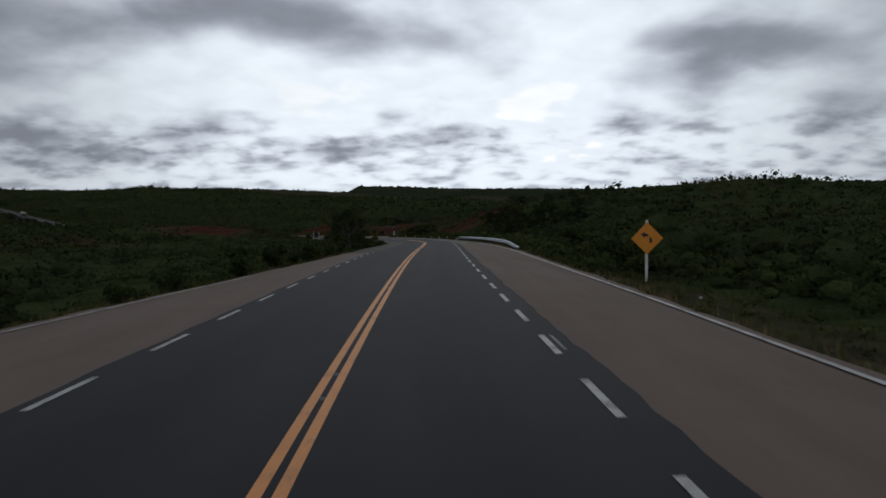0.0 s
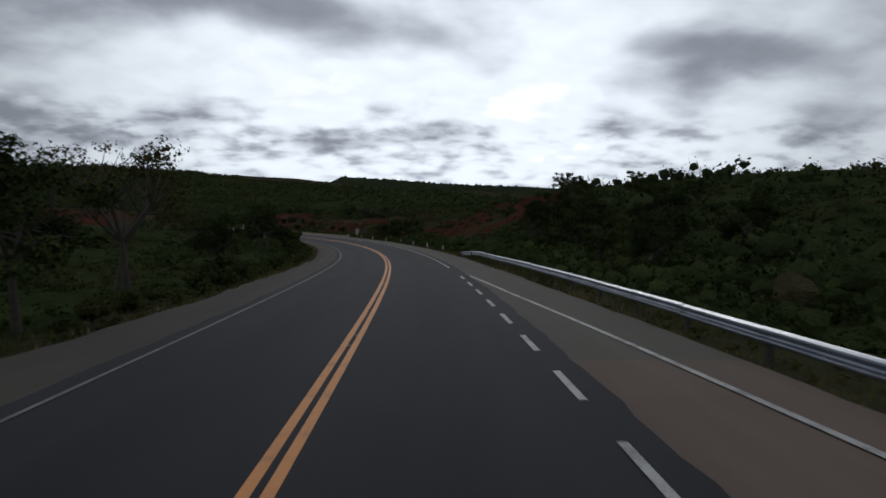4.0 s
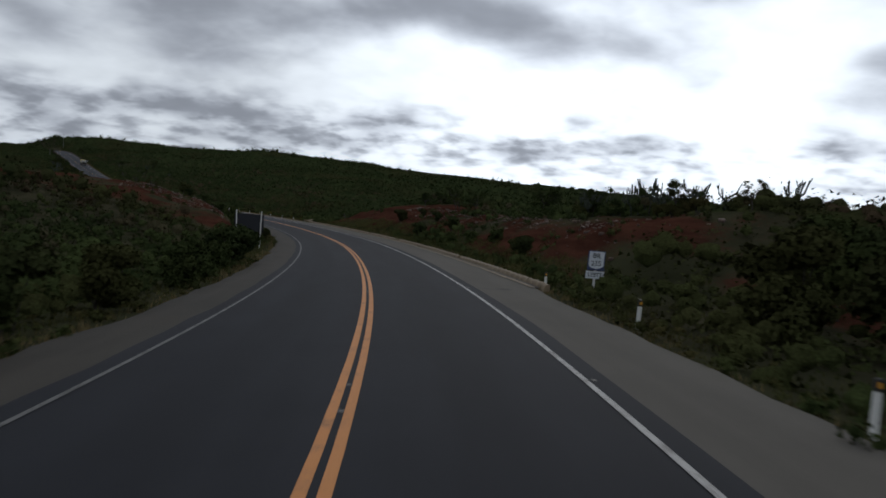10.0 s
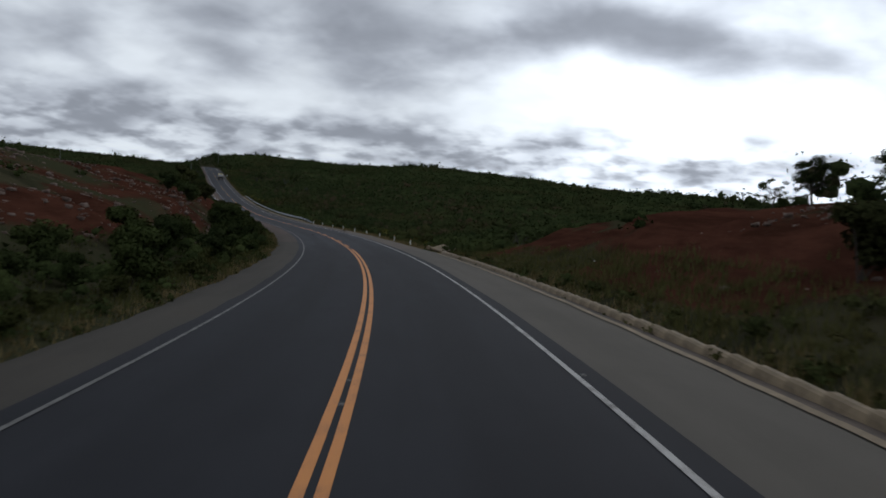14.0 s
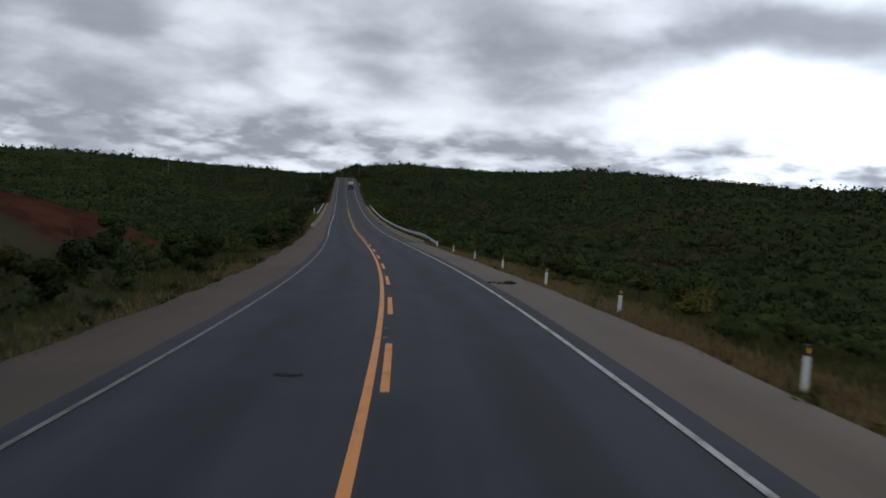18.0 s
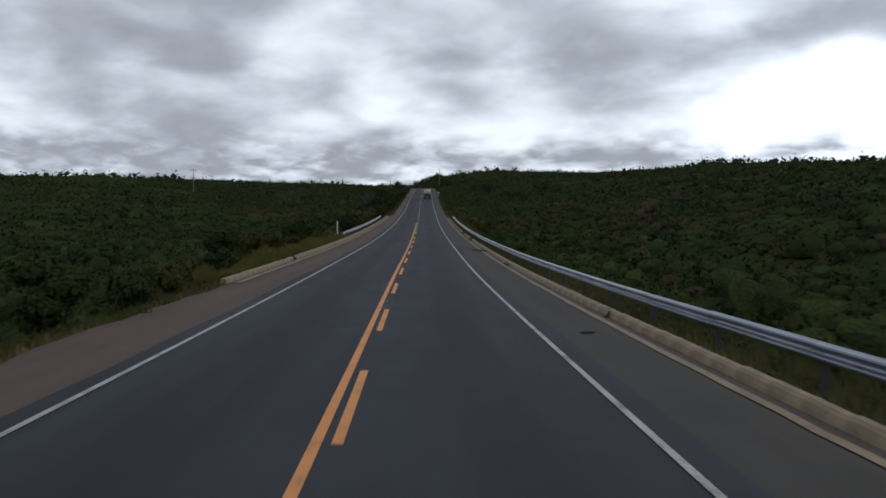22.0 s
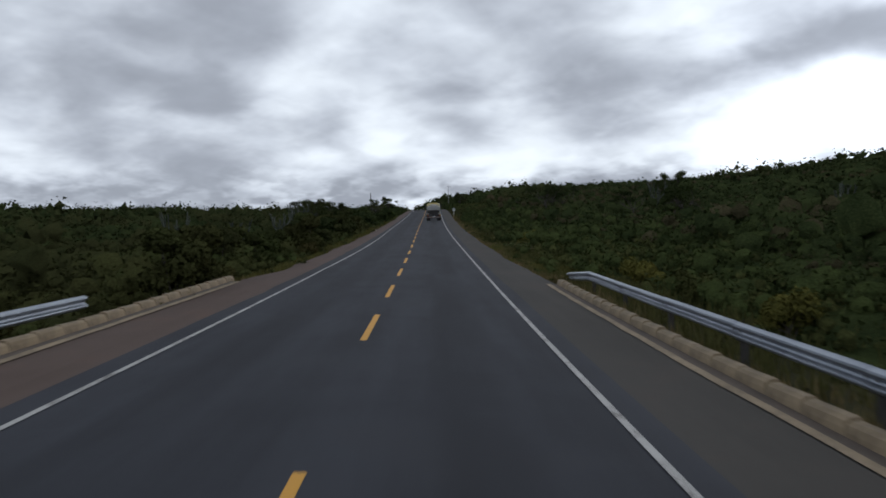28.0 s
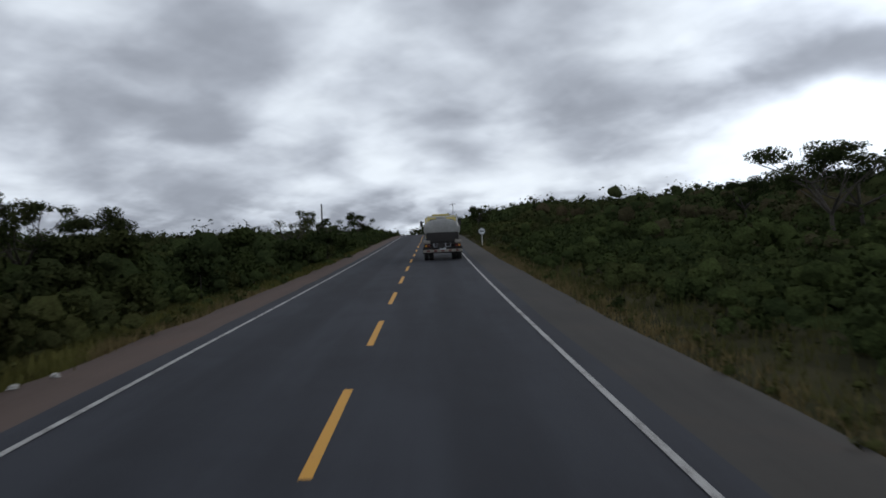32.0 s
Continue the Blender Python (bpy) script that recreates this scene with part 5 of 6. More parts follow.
for i in range(16):
    ob = new("cactus", CACTI[rng.choice((1, 2, 3, 3))])
    ob.matrix_basis = ground_spot(238.0 + i * 1.35 + rng.uniform(-0.6, 0.6), rng.uniform(19.0, 26.0), rng.uniform(0, 360), rng.uniform(0.5, 0.82))
    tagged(ob, "small branching cactus on top of the red bank", "cactus", "cacti")
for i in range(12):
    k = rng.choice((2, 5, 4))
    place_plant("shrub", SHRUB_LABELS[k], "bush", SHRUBS[k], ground_spot(234.0 + i * 2.1 + rng.uniform(-0.8, 0.8), rng.uniform(16.5, 21.0), rng.uniform(0, 360), rng.uniform(0.7, 1.0)), "roadside bushes")


# ---- woods: what nobody could count ----
def scatter(rng, s0, s1, u0, u1, step):
    """Jittered points over a stretch of the plan on both sides of the road."""
    s, u = np.meshgrid(np.arange(s0, s1, step), np.arange(u0, u1, step))
    s, u = s.ravel() + rng.uniform(-0.5, 0.5, s.size) * step, u.ravel() + rng.uniform(-0.5, 0.5, s.size) * step
    return s, u


def woods(name, label, seed, s0, s1, u0, u1, step, r_lo, r_hi, leaves, leaf, material, sides=(-1, 1), thin=0.0, lobes=3):
    rng = np.random.default_rng(seed)
    cs, cu = [], []
    for side in sides:
        s, d = scatter(rng, s0, s1, 0.0, u1 - u0, step)
        e = edge_right(s) if side > 0 else edge_left(s)
        u = side * (np.where(u0 < 12, e, 0.0) + u0 + d)
        keep = (bare(s, u) < 0.25) | (rng.random(s.size) < np.where(u > 0, np.where((s > 250) & (s < 282), 0.55, 0.18), 0.12))
        keep &= rng.random(s.size) > thin
        grassy = (side > 0) & (s > 585) & (s < 720) & (abs(u) < 15) | (side > 0) & (s > 336) & (s < 428) & (abs(u) < 11.5)
        keep &= ~(grassy & (rng.random(s.size) < np.where(s > 500, 0.5, 0.85)) & (r_lo > 0.4))
        keep &= (ripple(s / 15, u / 15, seed + 5) > -0.9) | (r_hi < 1.45)
        railed = (side > 0) & ((s > 58) & (s < 149) | (s > 425) & (s < 577)) | (side < 0) & (s > 440) & (s < 570)
        keep &= ~(railed & (abs(u) - e < 3.4) & (r_lo > 0.3))
        keep &= ~((side > 0) & (s > 224) & (s < 327) & (abs(u) < 19) & (abs(u) > 8) & (rng.random(s.size) < np.where(s > 286, 0.93, np.where(s > 250, 0.0, 0.25))))
        keep &= ~((side < 0) & (s > 334) & (s < 396) & (abs(u) < 29) & (abs(u) > 9.5) & (rng.random(s.size) < 0.9))
        keep &= ~((side < 0) & (s > 266) & (s < 380) & (abs(u) < 26) & (abs(u) > 10) & (rng.random(s.size) < 0.8))
        keep &= ~((side < 0) & (s > 290) & (s < 376) & (abs(u) < 50) & (abs(u) > 17) & (rng.random(s.size) < 0.93))
        keep &= ~((u > 7) & (u < 12) & (s > 8) & (s < 31) & (r_lo > 0.3))
        keep &= ~((u < -36) & (u > -66) & (s > 205) & (s < 268) & (rng.random(s.size) < 0.8))
        keep &= ~((u < -5) & (u > -9.2) & (s > 236) & (s < 257) & (r_lo > 0.3))
        cs.append(s[keep])
        cu.append(u[keep])
    s, u = np.concatenate(cs), np.concatenate(cu)
    r = rng.uniform(r_lo, r_hi, s.size) * (1 + 0.35 * ripple(s / 14, u / 14, seed))
    if 0.8 < r_lo < 1.3:
        r *= np.exp(np.clip(rng.normal(-0.06, 0.24, s.size), -0.5, 0.36))
    r *= np.where((rng.random(s.size) < 0.12) & (r_lo > 0.4), 1.45, 1.0)
    r = np.where(s > ROAD_END, r, np.minimum(r, np.maximum(0.35, (abs(u) - np.where(u > 0, edge_right(s), edge_left(s))) * 0.62)))
    r = np.where((bare(s, u) > 0.12) & (r_hi < 2), r * 0.6, r)
    r = np.where((u < 0) & (u > -14) & ((s < 205) | (s > 335) & (s < 392)), r * 0.58, r)
    r = np.where((u < -5) & (u > -50) & (s < 258), r * np.where(u > -14, 0.8, 0.62), r)
    r = np.where((u < -11) & (u > -48) & (s > 262) & (s < 392), r * 0.5, r)
    p = on_road(s, u, land(s, u) + r * 0.42)
    n = len(s)
    # every clump is a few lobes, so that its outline is uneven
    lobe = np.clip(rng.normal(size=(n, lobes, 3)), -1.6, 1.6) * np.array([0.60, 0.60, 0.34])
    lobe[:, 0] *= 0.3
    lobe[:, :, 2] = np.minimum(lobe[:, :, 2], 0.3)
    q = rng.uniform(0.36, 0.70, (n, lobes))
    q[:, 0] = 0.60
    q = q * r[:, None]
    centre = (p[:, None] + lobe * r[:, None, None]).reshape(-1, 3)
    rad = q.reshape(-1, 1) * np.array([1.0, 1.0, 0.85])
    idx = np.repeat(np.arange(n * lobes), max(1, leaves // lobes))
    blades = leaf_blades(rng, centre[idx], rad[idx] * 1.10, np.full(idx.size, leaf) * (0.55 + 0.45 * np.repeat(r, lobes)[idx] / r_hi))
    me = leafy_mesh(name, blades, leaf_cores(rng, centre, rad * 0.58, far=r_hi > 2.0), material)
    tagged(new(name, me), label, "scrub", kind="stuff")


woods("thicket", "dense dark green scrub beside the road", 71, -20, 770, 1.0, 16, 1.8, 0.6, 1.4, 90, 0.095, LEAF)
woods("weeds", "low olive-green weeds along the verges", 76, -10, 720, 0.5, 3.4, 1.0, 0.18, 0.42, 30, 0.05, LEAF_OLIVE, thin=0.35, lobes=1)
woods("low_scrub", "low olive scrub on the open slope", 77, 560, 622, 3.0, 18, 1.5, 0.4, 0.9, 60, 0.08, LEAF_OLIVE, sides=(1,))
woods("low_scrub", "low dark scrub on the open slope", 87, 622, 760, 3.0, 18, 1.5, 0.4, 0.9, 60, 0.08, LEAF_DEEP, sides=(1,))
woods("low_scrub", "low weedy scrub between the kerb and the red bank", 80, 222, 330, 0.9, 6.0, 1.15, 0.22, 0.55, 36, 0.06, LEAF_OLIVE, sides=(1,), lobes=2, thin=0.35)
woods("thicket", "dense bushes along the top of the climb", 86, 640, 850, 2.0, 9.0, 1.7, 1.0, 1.9, 96, 0.11, LEAF_DEEP, sides=(-1,))
woods("dry_scrub", "leafless grey-brown scrub among the green bushes", 84, 430, 720, 10, 75, 3.4, 0.9, 1.8, 110, 0.10, LEAF_BROWN, sides=(1,), thin=0.45)
woods("dry_scrub", "leafless grey-brown scrub among the green bushes", 85, 60, 330, 8, 60, 4.2, 0.8, 1.6, 100, 0.10, LEAF_BROWN, thin=0.5)
woods("woodland", "dark woodland on the hill beyond the crest", 78, 770, 1150, 3.0, 46, 3.6, 1.2, 2.2, 24, 0.34, LEAF_DEEP, lobes=2)
woods("woodland", "dark woodland across the end of the climb", 79, 890, 1000, -42.0, 9.0, 3.0, 1.3, 2.4, 28, 0.32, LEAF_DEEP, sides=(1,), lobes=2)
woods("thicket", "dense olive and green scrub behind the verge", 72, -20, 790, 16, 45, 2.6, 1.0, 1.9, 78, 0.145, LEAF_DEEP, lobes=3)
woods("woodland", "dark dry woodland on the slopes", 73, -60, 900, 45, 120, 3.8, 1.4, 2.6, 26, 0.32, LEAF_DEEP, lobes=2)
woods("woodland", "dark dry woodland farther up the slopes", 74, -100, 1250, 120, 255, 6.0, 2.2, 3.6, 14, 0.55, LEAF_DEEP, lobes=1)


def undergrowth():
    """The low close growth between the clumps on the slopes, an uneven leafy layer over the ground."""
    s = np.arange(-20, 1000, 2.5)
    d = np.array([3.2, 4.4, 5.8, 7.4, 9.2, 11.5, 14, 17, 20.5, 24.5, 29, 34, 40, 47, 56, 67, 80, 96, 116, 140, 168, 200, 240])
    for side in (-1, 1):
        ss, dd = np.meshgrid(s, d, indexing="ij")
        u = side * (dd + np.where(side > 0, edge_right(ss), edge_left(ss)))
        tall = np.interp(dd, [3.2, 6, 12, 30, 80, 240], [0.0, 0.25, 0.55, 0.8, 1.1, 1.6])
        h = tall * (0.75 + 0.5 * ripple(ss / 4.1, u / 3.7, 61) + 0.3 * ripple(ss / 1.9, u / 2.1, 62))
        open_land = (bare(ss, u) > 0.08) | (side > 0) & (ss > 196) & (ss < 330) & (dd < 16) | (side < 0) & (ss > 232) & (ss < 396) & (dd < 50) | (side > 0) & (ss > 336) & (ss < 428) & (dd < 6)
        h = np.where(open_land, -0.6, h)
        f = grid_faces(*ss.shape)
        ob = mesh_object("undergrowth", on_road(ss, u, land(ss, u) + h).reshape(-1, 3), f if side > 0 else f[:, ::-1], LEAF_DEEP, smooth=True)
        tagged(ob, "low dark undergrowth filling the scrub", "undergrowth", kind="stuff")


undergrowth()


def far_woods():
    """Tree crowns along the distant ridges."""
    rng = np.random.default_rng(75)
    hills = bpy.data.objects["far_hills"].data
    co = np.zeros(len(hills.vertices) * 3, np.float32)
    hills.vertices.foreach_get("co", co)
    co = co.reshape(40, 241, 3)
    pts = []
    for i in range(15, 33):
        n = 320
        t = rng.uniform(0, 240, n)
        k = rng.uniform(0, 1, n)[:, None]
        a = np.floor(t).astype(int)
        w = (t - a)[:, None]
        q0, q1 = co[i, a] * (1 - w) + co[i, np.minimum(a + 1, 240)] * w, co[i + 1, a] * (1 - w) + co[i + 1, np.minimum(a + 1, 240)] * w
        pts.append(q0 * (1 - k) + q1 * k)
    p = np.concatenate(pts)
    r = rng.uniform(2.5, 5.0, len(p))
    idx = np.repeat(np.arange(len(p)), 6)
    rad = np.stack([r * 1.3, r * 1.3, r * 0.8], 1)
    p = p + np.array([0, 0, 1.5])
    me = leafy_mesh("distant_trees", leaf_blades(rng, p[idx], rad[idx], np.full(idx.size, 1.1), 3), leaf_cores(rng, p, rad * 0.9, far=True), LEAF_DEEP)
    tagged(new("distant_trees", me), "distant tree crowns along the dark ridges", "forest", kind="stuff")


far_woods()


def verge_grass():
    rng = np.random.default_rng(81)
    ps, pu = [], []
    for side in (-1, 1):
        n = 8000
        s = rng.uniform(-5, 690, n)
        e = edge_right(s) if side > 0 else edge_left(s)
        kerbed = (side > 0) & ((s > 222) & (s < 328) | (s > 426) & (s < 576)) | (side < 0) & (s > 446) & (s < 573)
        d = rng.random(n) ** 1.6 * 4.5 + 0.05 + 0.32 * kerbed
        keep = (bare(s, side * (e + d)) < 0.4) | (rng.random(n) < 0.3)
        ps.append(s[keep])
        pu.append((side * (e + d))[keep])
    for side, s0, s1, wide, n in ((1, 336, 428, 7.0, 12000), (1, 336, 428, 2.2, 5000), (1, 606, 700, 0.8, 1300), (1, 432, 574, 2.6, 3200), (1, 223, 328, 3.6, 4500), (1, 574, 608, 3.2, 2600), (-1, 260, 400, 2.2, 3000), (-1, 440, 500, 4.0, 2500), (-1, 458, 506, 2.8, 6500), (-1, 577, 700, 1.3, 3600), (1, 574, 606, 3.4, 1500), (1, 585, 700, 3.0, 900), (-1, 575, 660, 2.5, 2000)):
        s = rng.uniform(s0, s1, n)
        e = edge_right(s) if side > 0 else edge_left(s)
        ps.append(s)
        kerbed = (side > 0) & ((s > 222) & (s < 328) | (s > 426) & (s < 576)) | (side < 0) & (s > 446) & (s < 573)
        pu.append(side * (e + 0.2 + 0.24 * kerbed + wide * rng.random(n) ** 1.3))
    s, u = np.concatenate(ps), np.concatenate(pu)
    lush = 0.5 + 0.5 * ripple(s / 9, u / 5, 82)
    base = on_road(s, u, land(s, u) - 0.03)
    k = 6
    idx = np.repeat(np.arange(len(s)), k)
    n = idx.size
    h = rng.uniform(0.10, 0.36, n) * (0.6 + 0.8 * lush[idx])
    h *= np.where((u > 0) & (s > 530) & (s < 576) | (u < 0) & (s > 458) & (s < 506), 1.7, 1.0)[idx]
    a = rng.uniform(0, 6.283, n)
    lean = rng.uniform(0.05, 0.45, n) * h
    b0 = base[idx] + np.stack([rng.normal(0, 0.13, n), rng.normal(0, 0.13, n), np.zeros(n)], 1)
    edge = abs(u) - np.where(u > 0, edge_right(s), edge_left(s))
    dry = edge + 0.7 * ripple(s / 4, u / 4, 83) + rng.normal(0, 0.35, len(s)) < np.where((u > 0) & (s > 336) & (s < 428), 1.9, 0.75)
    green = (u < 0) & (s > 458) & (s < 506) & (edge < 3.2) | (u < 0) & (s > 577) & (edge < 1.6) | (u > 0) & (s > 574) & (s < 606)
    green &= ripple(s / 6, u / 2.5, 84) > np.where(u < 0, -0.6, 0.25)
    dry = np.repeat((dry & ~green)[idx], 3)
    green = np.repeat(green[idx], 3)
    h = h * np.where(dry[::3], 0.75, 1.0)
    w = np.stack([-np.sin(a), np.cos(a), np.zeros(n)], 1) * 0.022
    tip = b0 + np.stack([np.cos(a) * lean, np.sin(a) * lean, h], 1)
    v = np.stack([b0 - w, b0 + w, tip], 1).reshape(-1, 3)
    for name, pick, mat, label in (("verge_grass", ~dry & ~green, GRASS, "olive-green grass tufts along the verges"), ("lush_grass", green, LUSH_GRASS, "tall yellow-green grass behind the kerb and the shoulder"), ("dry_grass", dry, DRY_GRASS, "dry tan grass along the shoulder's edge")):
        w = v[pick]
        tagged(mesh_object(name, w, np.arange(len(w)).reshape(-1, 3), mat), label, "grass", kind="stuff")


verge_grass()


def bank_stones():
    rng = np.random.default_rng(91)
    n = 1800
    s = np.concatenate([rng.uniform(284, 338, n), rng.uniform(226, 326, n // 10), rng.uniform(234, 300, n // 2)])
    u = np.concatenate([rng.uniform(-24, -9, n), rng.uniform(9, 20, n // 10), rng.uniform(12.6, 16.5, n // 2)])
    keep = (bare(s, u) > 0.2) | (u > 12.6) & (s > 234)
    s, u = s[keep], u[keep]
    p = on_road(s, u, land(s, u))
    r = 0.03 + 0.11 * rng.random(len(s)) ** 4.0
    cube = np.array([(x, y, z) for x in (-1, 1) for y in (-1, 1) for z in (-0.5, 0.6)], float)
    v = p[:, None] + (cube[None] + rng.normal(0, 0.28, (len(s), 8, 3))) * r[:, None, None]
    q = np.array([(0, 1, 3, 2), (4, 6, 7, 5), (0, 4, 5, 1), (2, 3, 7, 6), (0, 2, 6, 4), (1, 5, 7, 3)])
    f = (np.arange(len(s))[:, None, None] * 8 + q[None]).reshape(-1, 4)
    tagged(mesh_object("bank_stones", v.reshape(-1, 3), f, STONE), "loose pale stones on the red earth banks", "stones", kind="stuff")


bank_stones()


# ---- the tank lorry on the climb ----
TANK = surface("dusty_tank_steel", (0.20, 0.20, 0.195), (0.32, 0.32, 0.31), 0.8, 0.5, bump=0.05)
LORRY_YELLOW = surface("yellow_cab_paint", (0.52, 0.42, 0.12), (0.62, 0.53, 0.22), 1.0, 0.45, bump=0.02)
RUBBER = surface("tyre_rubber", (0.014, 0.014, 0.014), (0.030, 0.028, 0.026), 3.0, 0.9, bump=0.2)
CHASSIS = surface("grimy_black_chassis", (0.010, 0.009, 0.009), (0.028, 0.024, 0.023), 2.0, 0.8, bump=0.2)
LAMP_RED = surface("red_lamp_glass", (0.07, 0.012, 0.010), (0.12, 0.022, 0.018), 4.0, 0.3, bump=0.0)
DUSTY = surface("road_dusted_paint", (0.17, 0.155, 0.135), (0.30, 0.28, 0.25), 2.0, 0.8, bump=0.1)
GLASS = surface("dark_window_glass", (0.010, 0.012, 0.014), (0.016, 0.018, 0.020), 1.0, 0.08, bump=0.0)


def wheel(parent, x, y, r=0.5, wide=0.27):
    bm = bmesh.new()
    prof = [(-wide / 2, r * 0.62), (-wide / 2, r * 0.92), (-wide * 0.38, r), (wide * 0.38, r), (wide / 2, r * 0.92), (wide / 2, r * 0.62)]
    n = 24
    rings = [[bm.verts.new((x + a, y + b * math.cos(i * 2 * math.pi / n), r + b * math.sin(i * 2 * math.pi / n))) for a, b in prof] for i in range(n)]
    for i in range(n):
        p, q = rings[i], rings[(i + 1) % n]
        for k in range(len(prof)):
            j = (k + 1) % len(prof)
            bm.faces.new((p[k], p[j], q[j], q[k]))
    bmesh.ops.recalc_face_normals(bm, faces=bm.faces)
    w = thing_part("wheel", parent)
    part("tyre", bm, RUBBER, w)
    bm = bmesh.new()
    tube(bm, (x - wide * 0.40, y, r), (x + wide * 0.40, y, r), r * 0.62, r * 0.62, 20)
    part("rim", bm, POST_STEEL, w)


def thing_part(name, parent):
    ob = new(name)
    ob.empty_display_size = 0.2
    ob.parent = parent
    return ob


def build_lorry(m):
    t = thing("tank_lorry", "dusty grey tank lorry with yellow cab, seen from behind", "lorry", m)
    # tank: a flattened barrel with dished end
    bm = bmesh.new()
    n, rings = 28, []
    for y, k in ((0.30, 0.0), (0.31, 0.55), (0.36, 0.86), (0.46, 1.0), (5.2, 1.0), (5.3, 0.86), (5.35, 0.0)):
        row = []
        for i in range(n):
            a = i * 2 * math.pi / n
            cx, cz = math.cos(a), math.sin(a)
            sx, sz = math.copysign(abs(cx) ** 0.8, cx), math.copysign(abs(cz) ** 0.8, cz)
            row.append(bm.verts.new((1.13 * k * sx, y, 1.93 + 0.62 * k * sz)))
        rings.append(row)
    for p, q in zip(rings, rings[1:]):
        for i in range(n):
            j = (i + 1) % n
            bm.faces.new((p[i], p[j], q[j], q[i]))
    bmesh.ops.recalc_face_normals(bm, faces=bm.faces)
    tank = part("tank", bm, TANK, t, "dusty grey elliptical tank", smooth=True)
    for y in (0.55, 2.0, 3.6, 5.0):
        bm = bmesh.new()
        vv = [[bm.verts.new((1.145 * math.copysign(abs(math.cos(a)) ** 0.8, math.cos(a)) * s, yy, 1.93 + 0.635 * math.copysign(abs(math.sin(a)) ** 0.8, math.sin(a)) * s))
               for a in (i * 2 * math.pi / n for i in range(n))] for yy, s in ((y - 0.04, 1.0), (y - 0.03, 1.012), (y + 0.03, 1.012), (y + 0.04, 1.0))]
        for p, q in zip(vv, vv[1:]):
            for i in range(n):
                bm.faces.new((p[i], p[(i + 1) % n], q[(i + 1) % n], q[i]))
        part("band", bm, POST_STEEL, tank)
    bm = bmesh.new()
    tube(bm, (0, 2.2, 2.5), (0, 2.2, 2.72), 0.32, 0.30, 16)
    part("manhole", bm, TANK, tank, "round tank manhole")
    # white rail frame round the tank's top
    frame_top = thing_part("top_rail", t)
    for x in (-0.92, 0.92):
        part("rail_post", tube(bmesh.new(), (x, 0.5, 2.2), (x, 0.5, 2.74), 0.03, None, 6), WHITE_PAINTED, frame_top)
        part("rail_side", tube(bmesh.new(), (x, 0.5, 2.72), (x, 5.0, 2.72), 0.025, None, 6), WHITE_PAINTED, frame_top)
    part("rail_cross", tube(bmesh.new(), (-0.92, 0.5, 2.70), (0.92, 0.5, 2.70), 0.03, None, 6), WHITE_PAINTED, frame_top)
    part("pipe", tube(bmesh.new(), (0.95, 0.4, 1.6), (0.95, 0.4, 2.85), 0.035, None, 8), WHITE_PAINTED, t)
    # chassis, saddle and pump gear
    for x in (-0.42, 0.42):
        part("chassis_beam", box(bmesh.new(), (0.09, 7.6, 0.24), (x, 3.9, 0.98), None, 0.01), CHASSIS, t)
    for y in (0.7, 2.6, 4.6):
        part("saddle", box(bmesh.new(), (1.5, 0.12, 0.34), (0, y, 1.22), None, 0.02), CHASSIS, t)
    # dark sheet that fills the dark region below the tank
    part("rear_panel", box(bmesh.new(), (2.0, 0.10, 0.62), (0, 0.24, 1.42), None, 0.04), CHASSIS, t, "dark sheet below the tank")
    bm = box(bmesh.new(), (0.46, 0.36, 0.34), (-0.1, 0.12, 0.92), None, 0.05)
    tube(bm, (0.3, 0.0, 0.95), (0.3, 0.35, 0.95), 0.10, None, 10)
    part("pump", bm, CHASSIS, t)
    bumper = part("bumper", box(bmesh.new(), (2.42, 0.10, 0.17), (0, 0.06, 0.60), None, 0.02), DUSTY, t, "dusty steel rear bumper with dull red stripes")
    for x in (-0.9, -0.45, 0.0, 0.45, 0.9):
        part("stripe", box(bmesh.new(), (0.20, 0.012, 0.10), (x, 0.006, 0.60), None, 0.003), LAMP_RED, bumper)
    # dark sheet that closes the space between the rear wheels
    part("under_sheet", box(bmesh.new(), (1.75, 0.06, 0.36), (0, 0.45, 0.62), None, 0.02), RUBBER, t, "dark sheet between the wheels")
    part("number_plate", box(bmesh.new(), (0.40, 0.02, 0.13), (0, 0.02, 0.74), None, 0.006), SIGN_WHITE, t, "plain number plate")
    for x in (-0.95, 0.95):
        part("mudguard", box(bmesh.new(), (0.58, 0.55, 0.05), (x, 0.9, 1.14), None, 0.02), CHASSIS, t)
        part("mud_flap", box(bmesh.new(), (0.56, 0.03, 0.40), (x, 0.58, 0.62), None, 0.01), RUBBER, t)
        lamp = part("tail_lamp", box(bmesh.new(), (0.36, 0.07, 0.15), (x, 0.16, 0.92), None, 0.02), LAMP_RED, t, "red tail lamp")
        part("lens", box(bmesh.new(), (0.11, 0.02, 0.10), (x * 1.08, 0.12, 0.92), None, 0.01), AMBER, lamp, "amber lens")
        part("light_bar", box(bmesh.new(), (0.46, 0.10, 0.20), (x * 1.04, 0.14, 1.16), None, 0.04), DUSTY, t, "pale dusty fender end")
    for y in (1.1, 2.4):
        for x in (-1.03, -0.72, 0.72, 1.03):
            wheel(t, x, y)
    for x in (-1.0, 1.0):
        wheel(t, x, 6.6)
    # cab
    bm = box(bmesh.new(), (2.16, 1.75, 1.6), (0, 6.6, 1.98), None, 0.12)
    cab = part("cab", bm, LORRY_YELLOW, t, "yellow lorry cab")
    part("rear_window", box(bmesh.new(), (1.5, 0.03, 0.5), (0, 5.72, 2.3), None, 0.02), GLASS, cab)
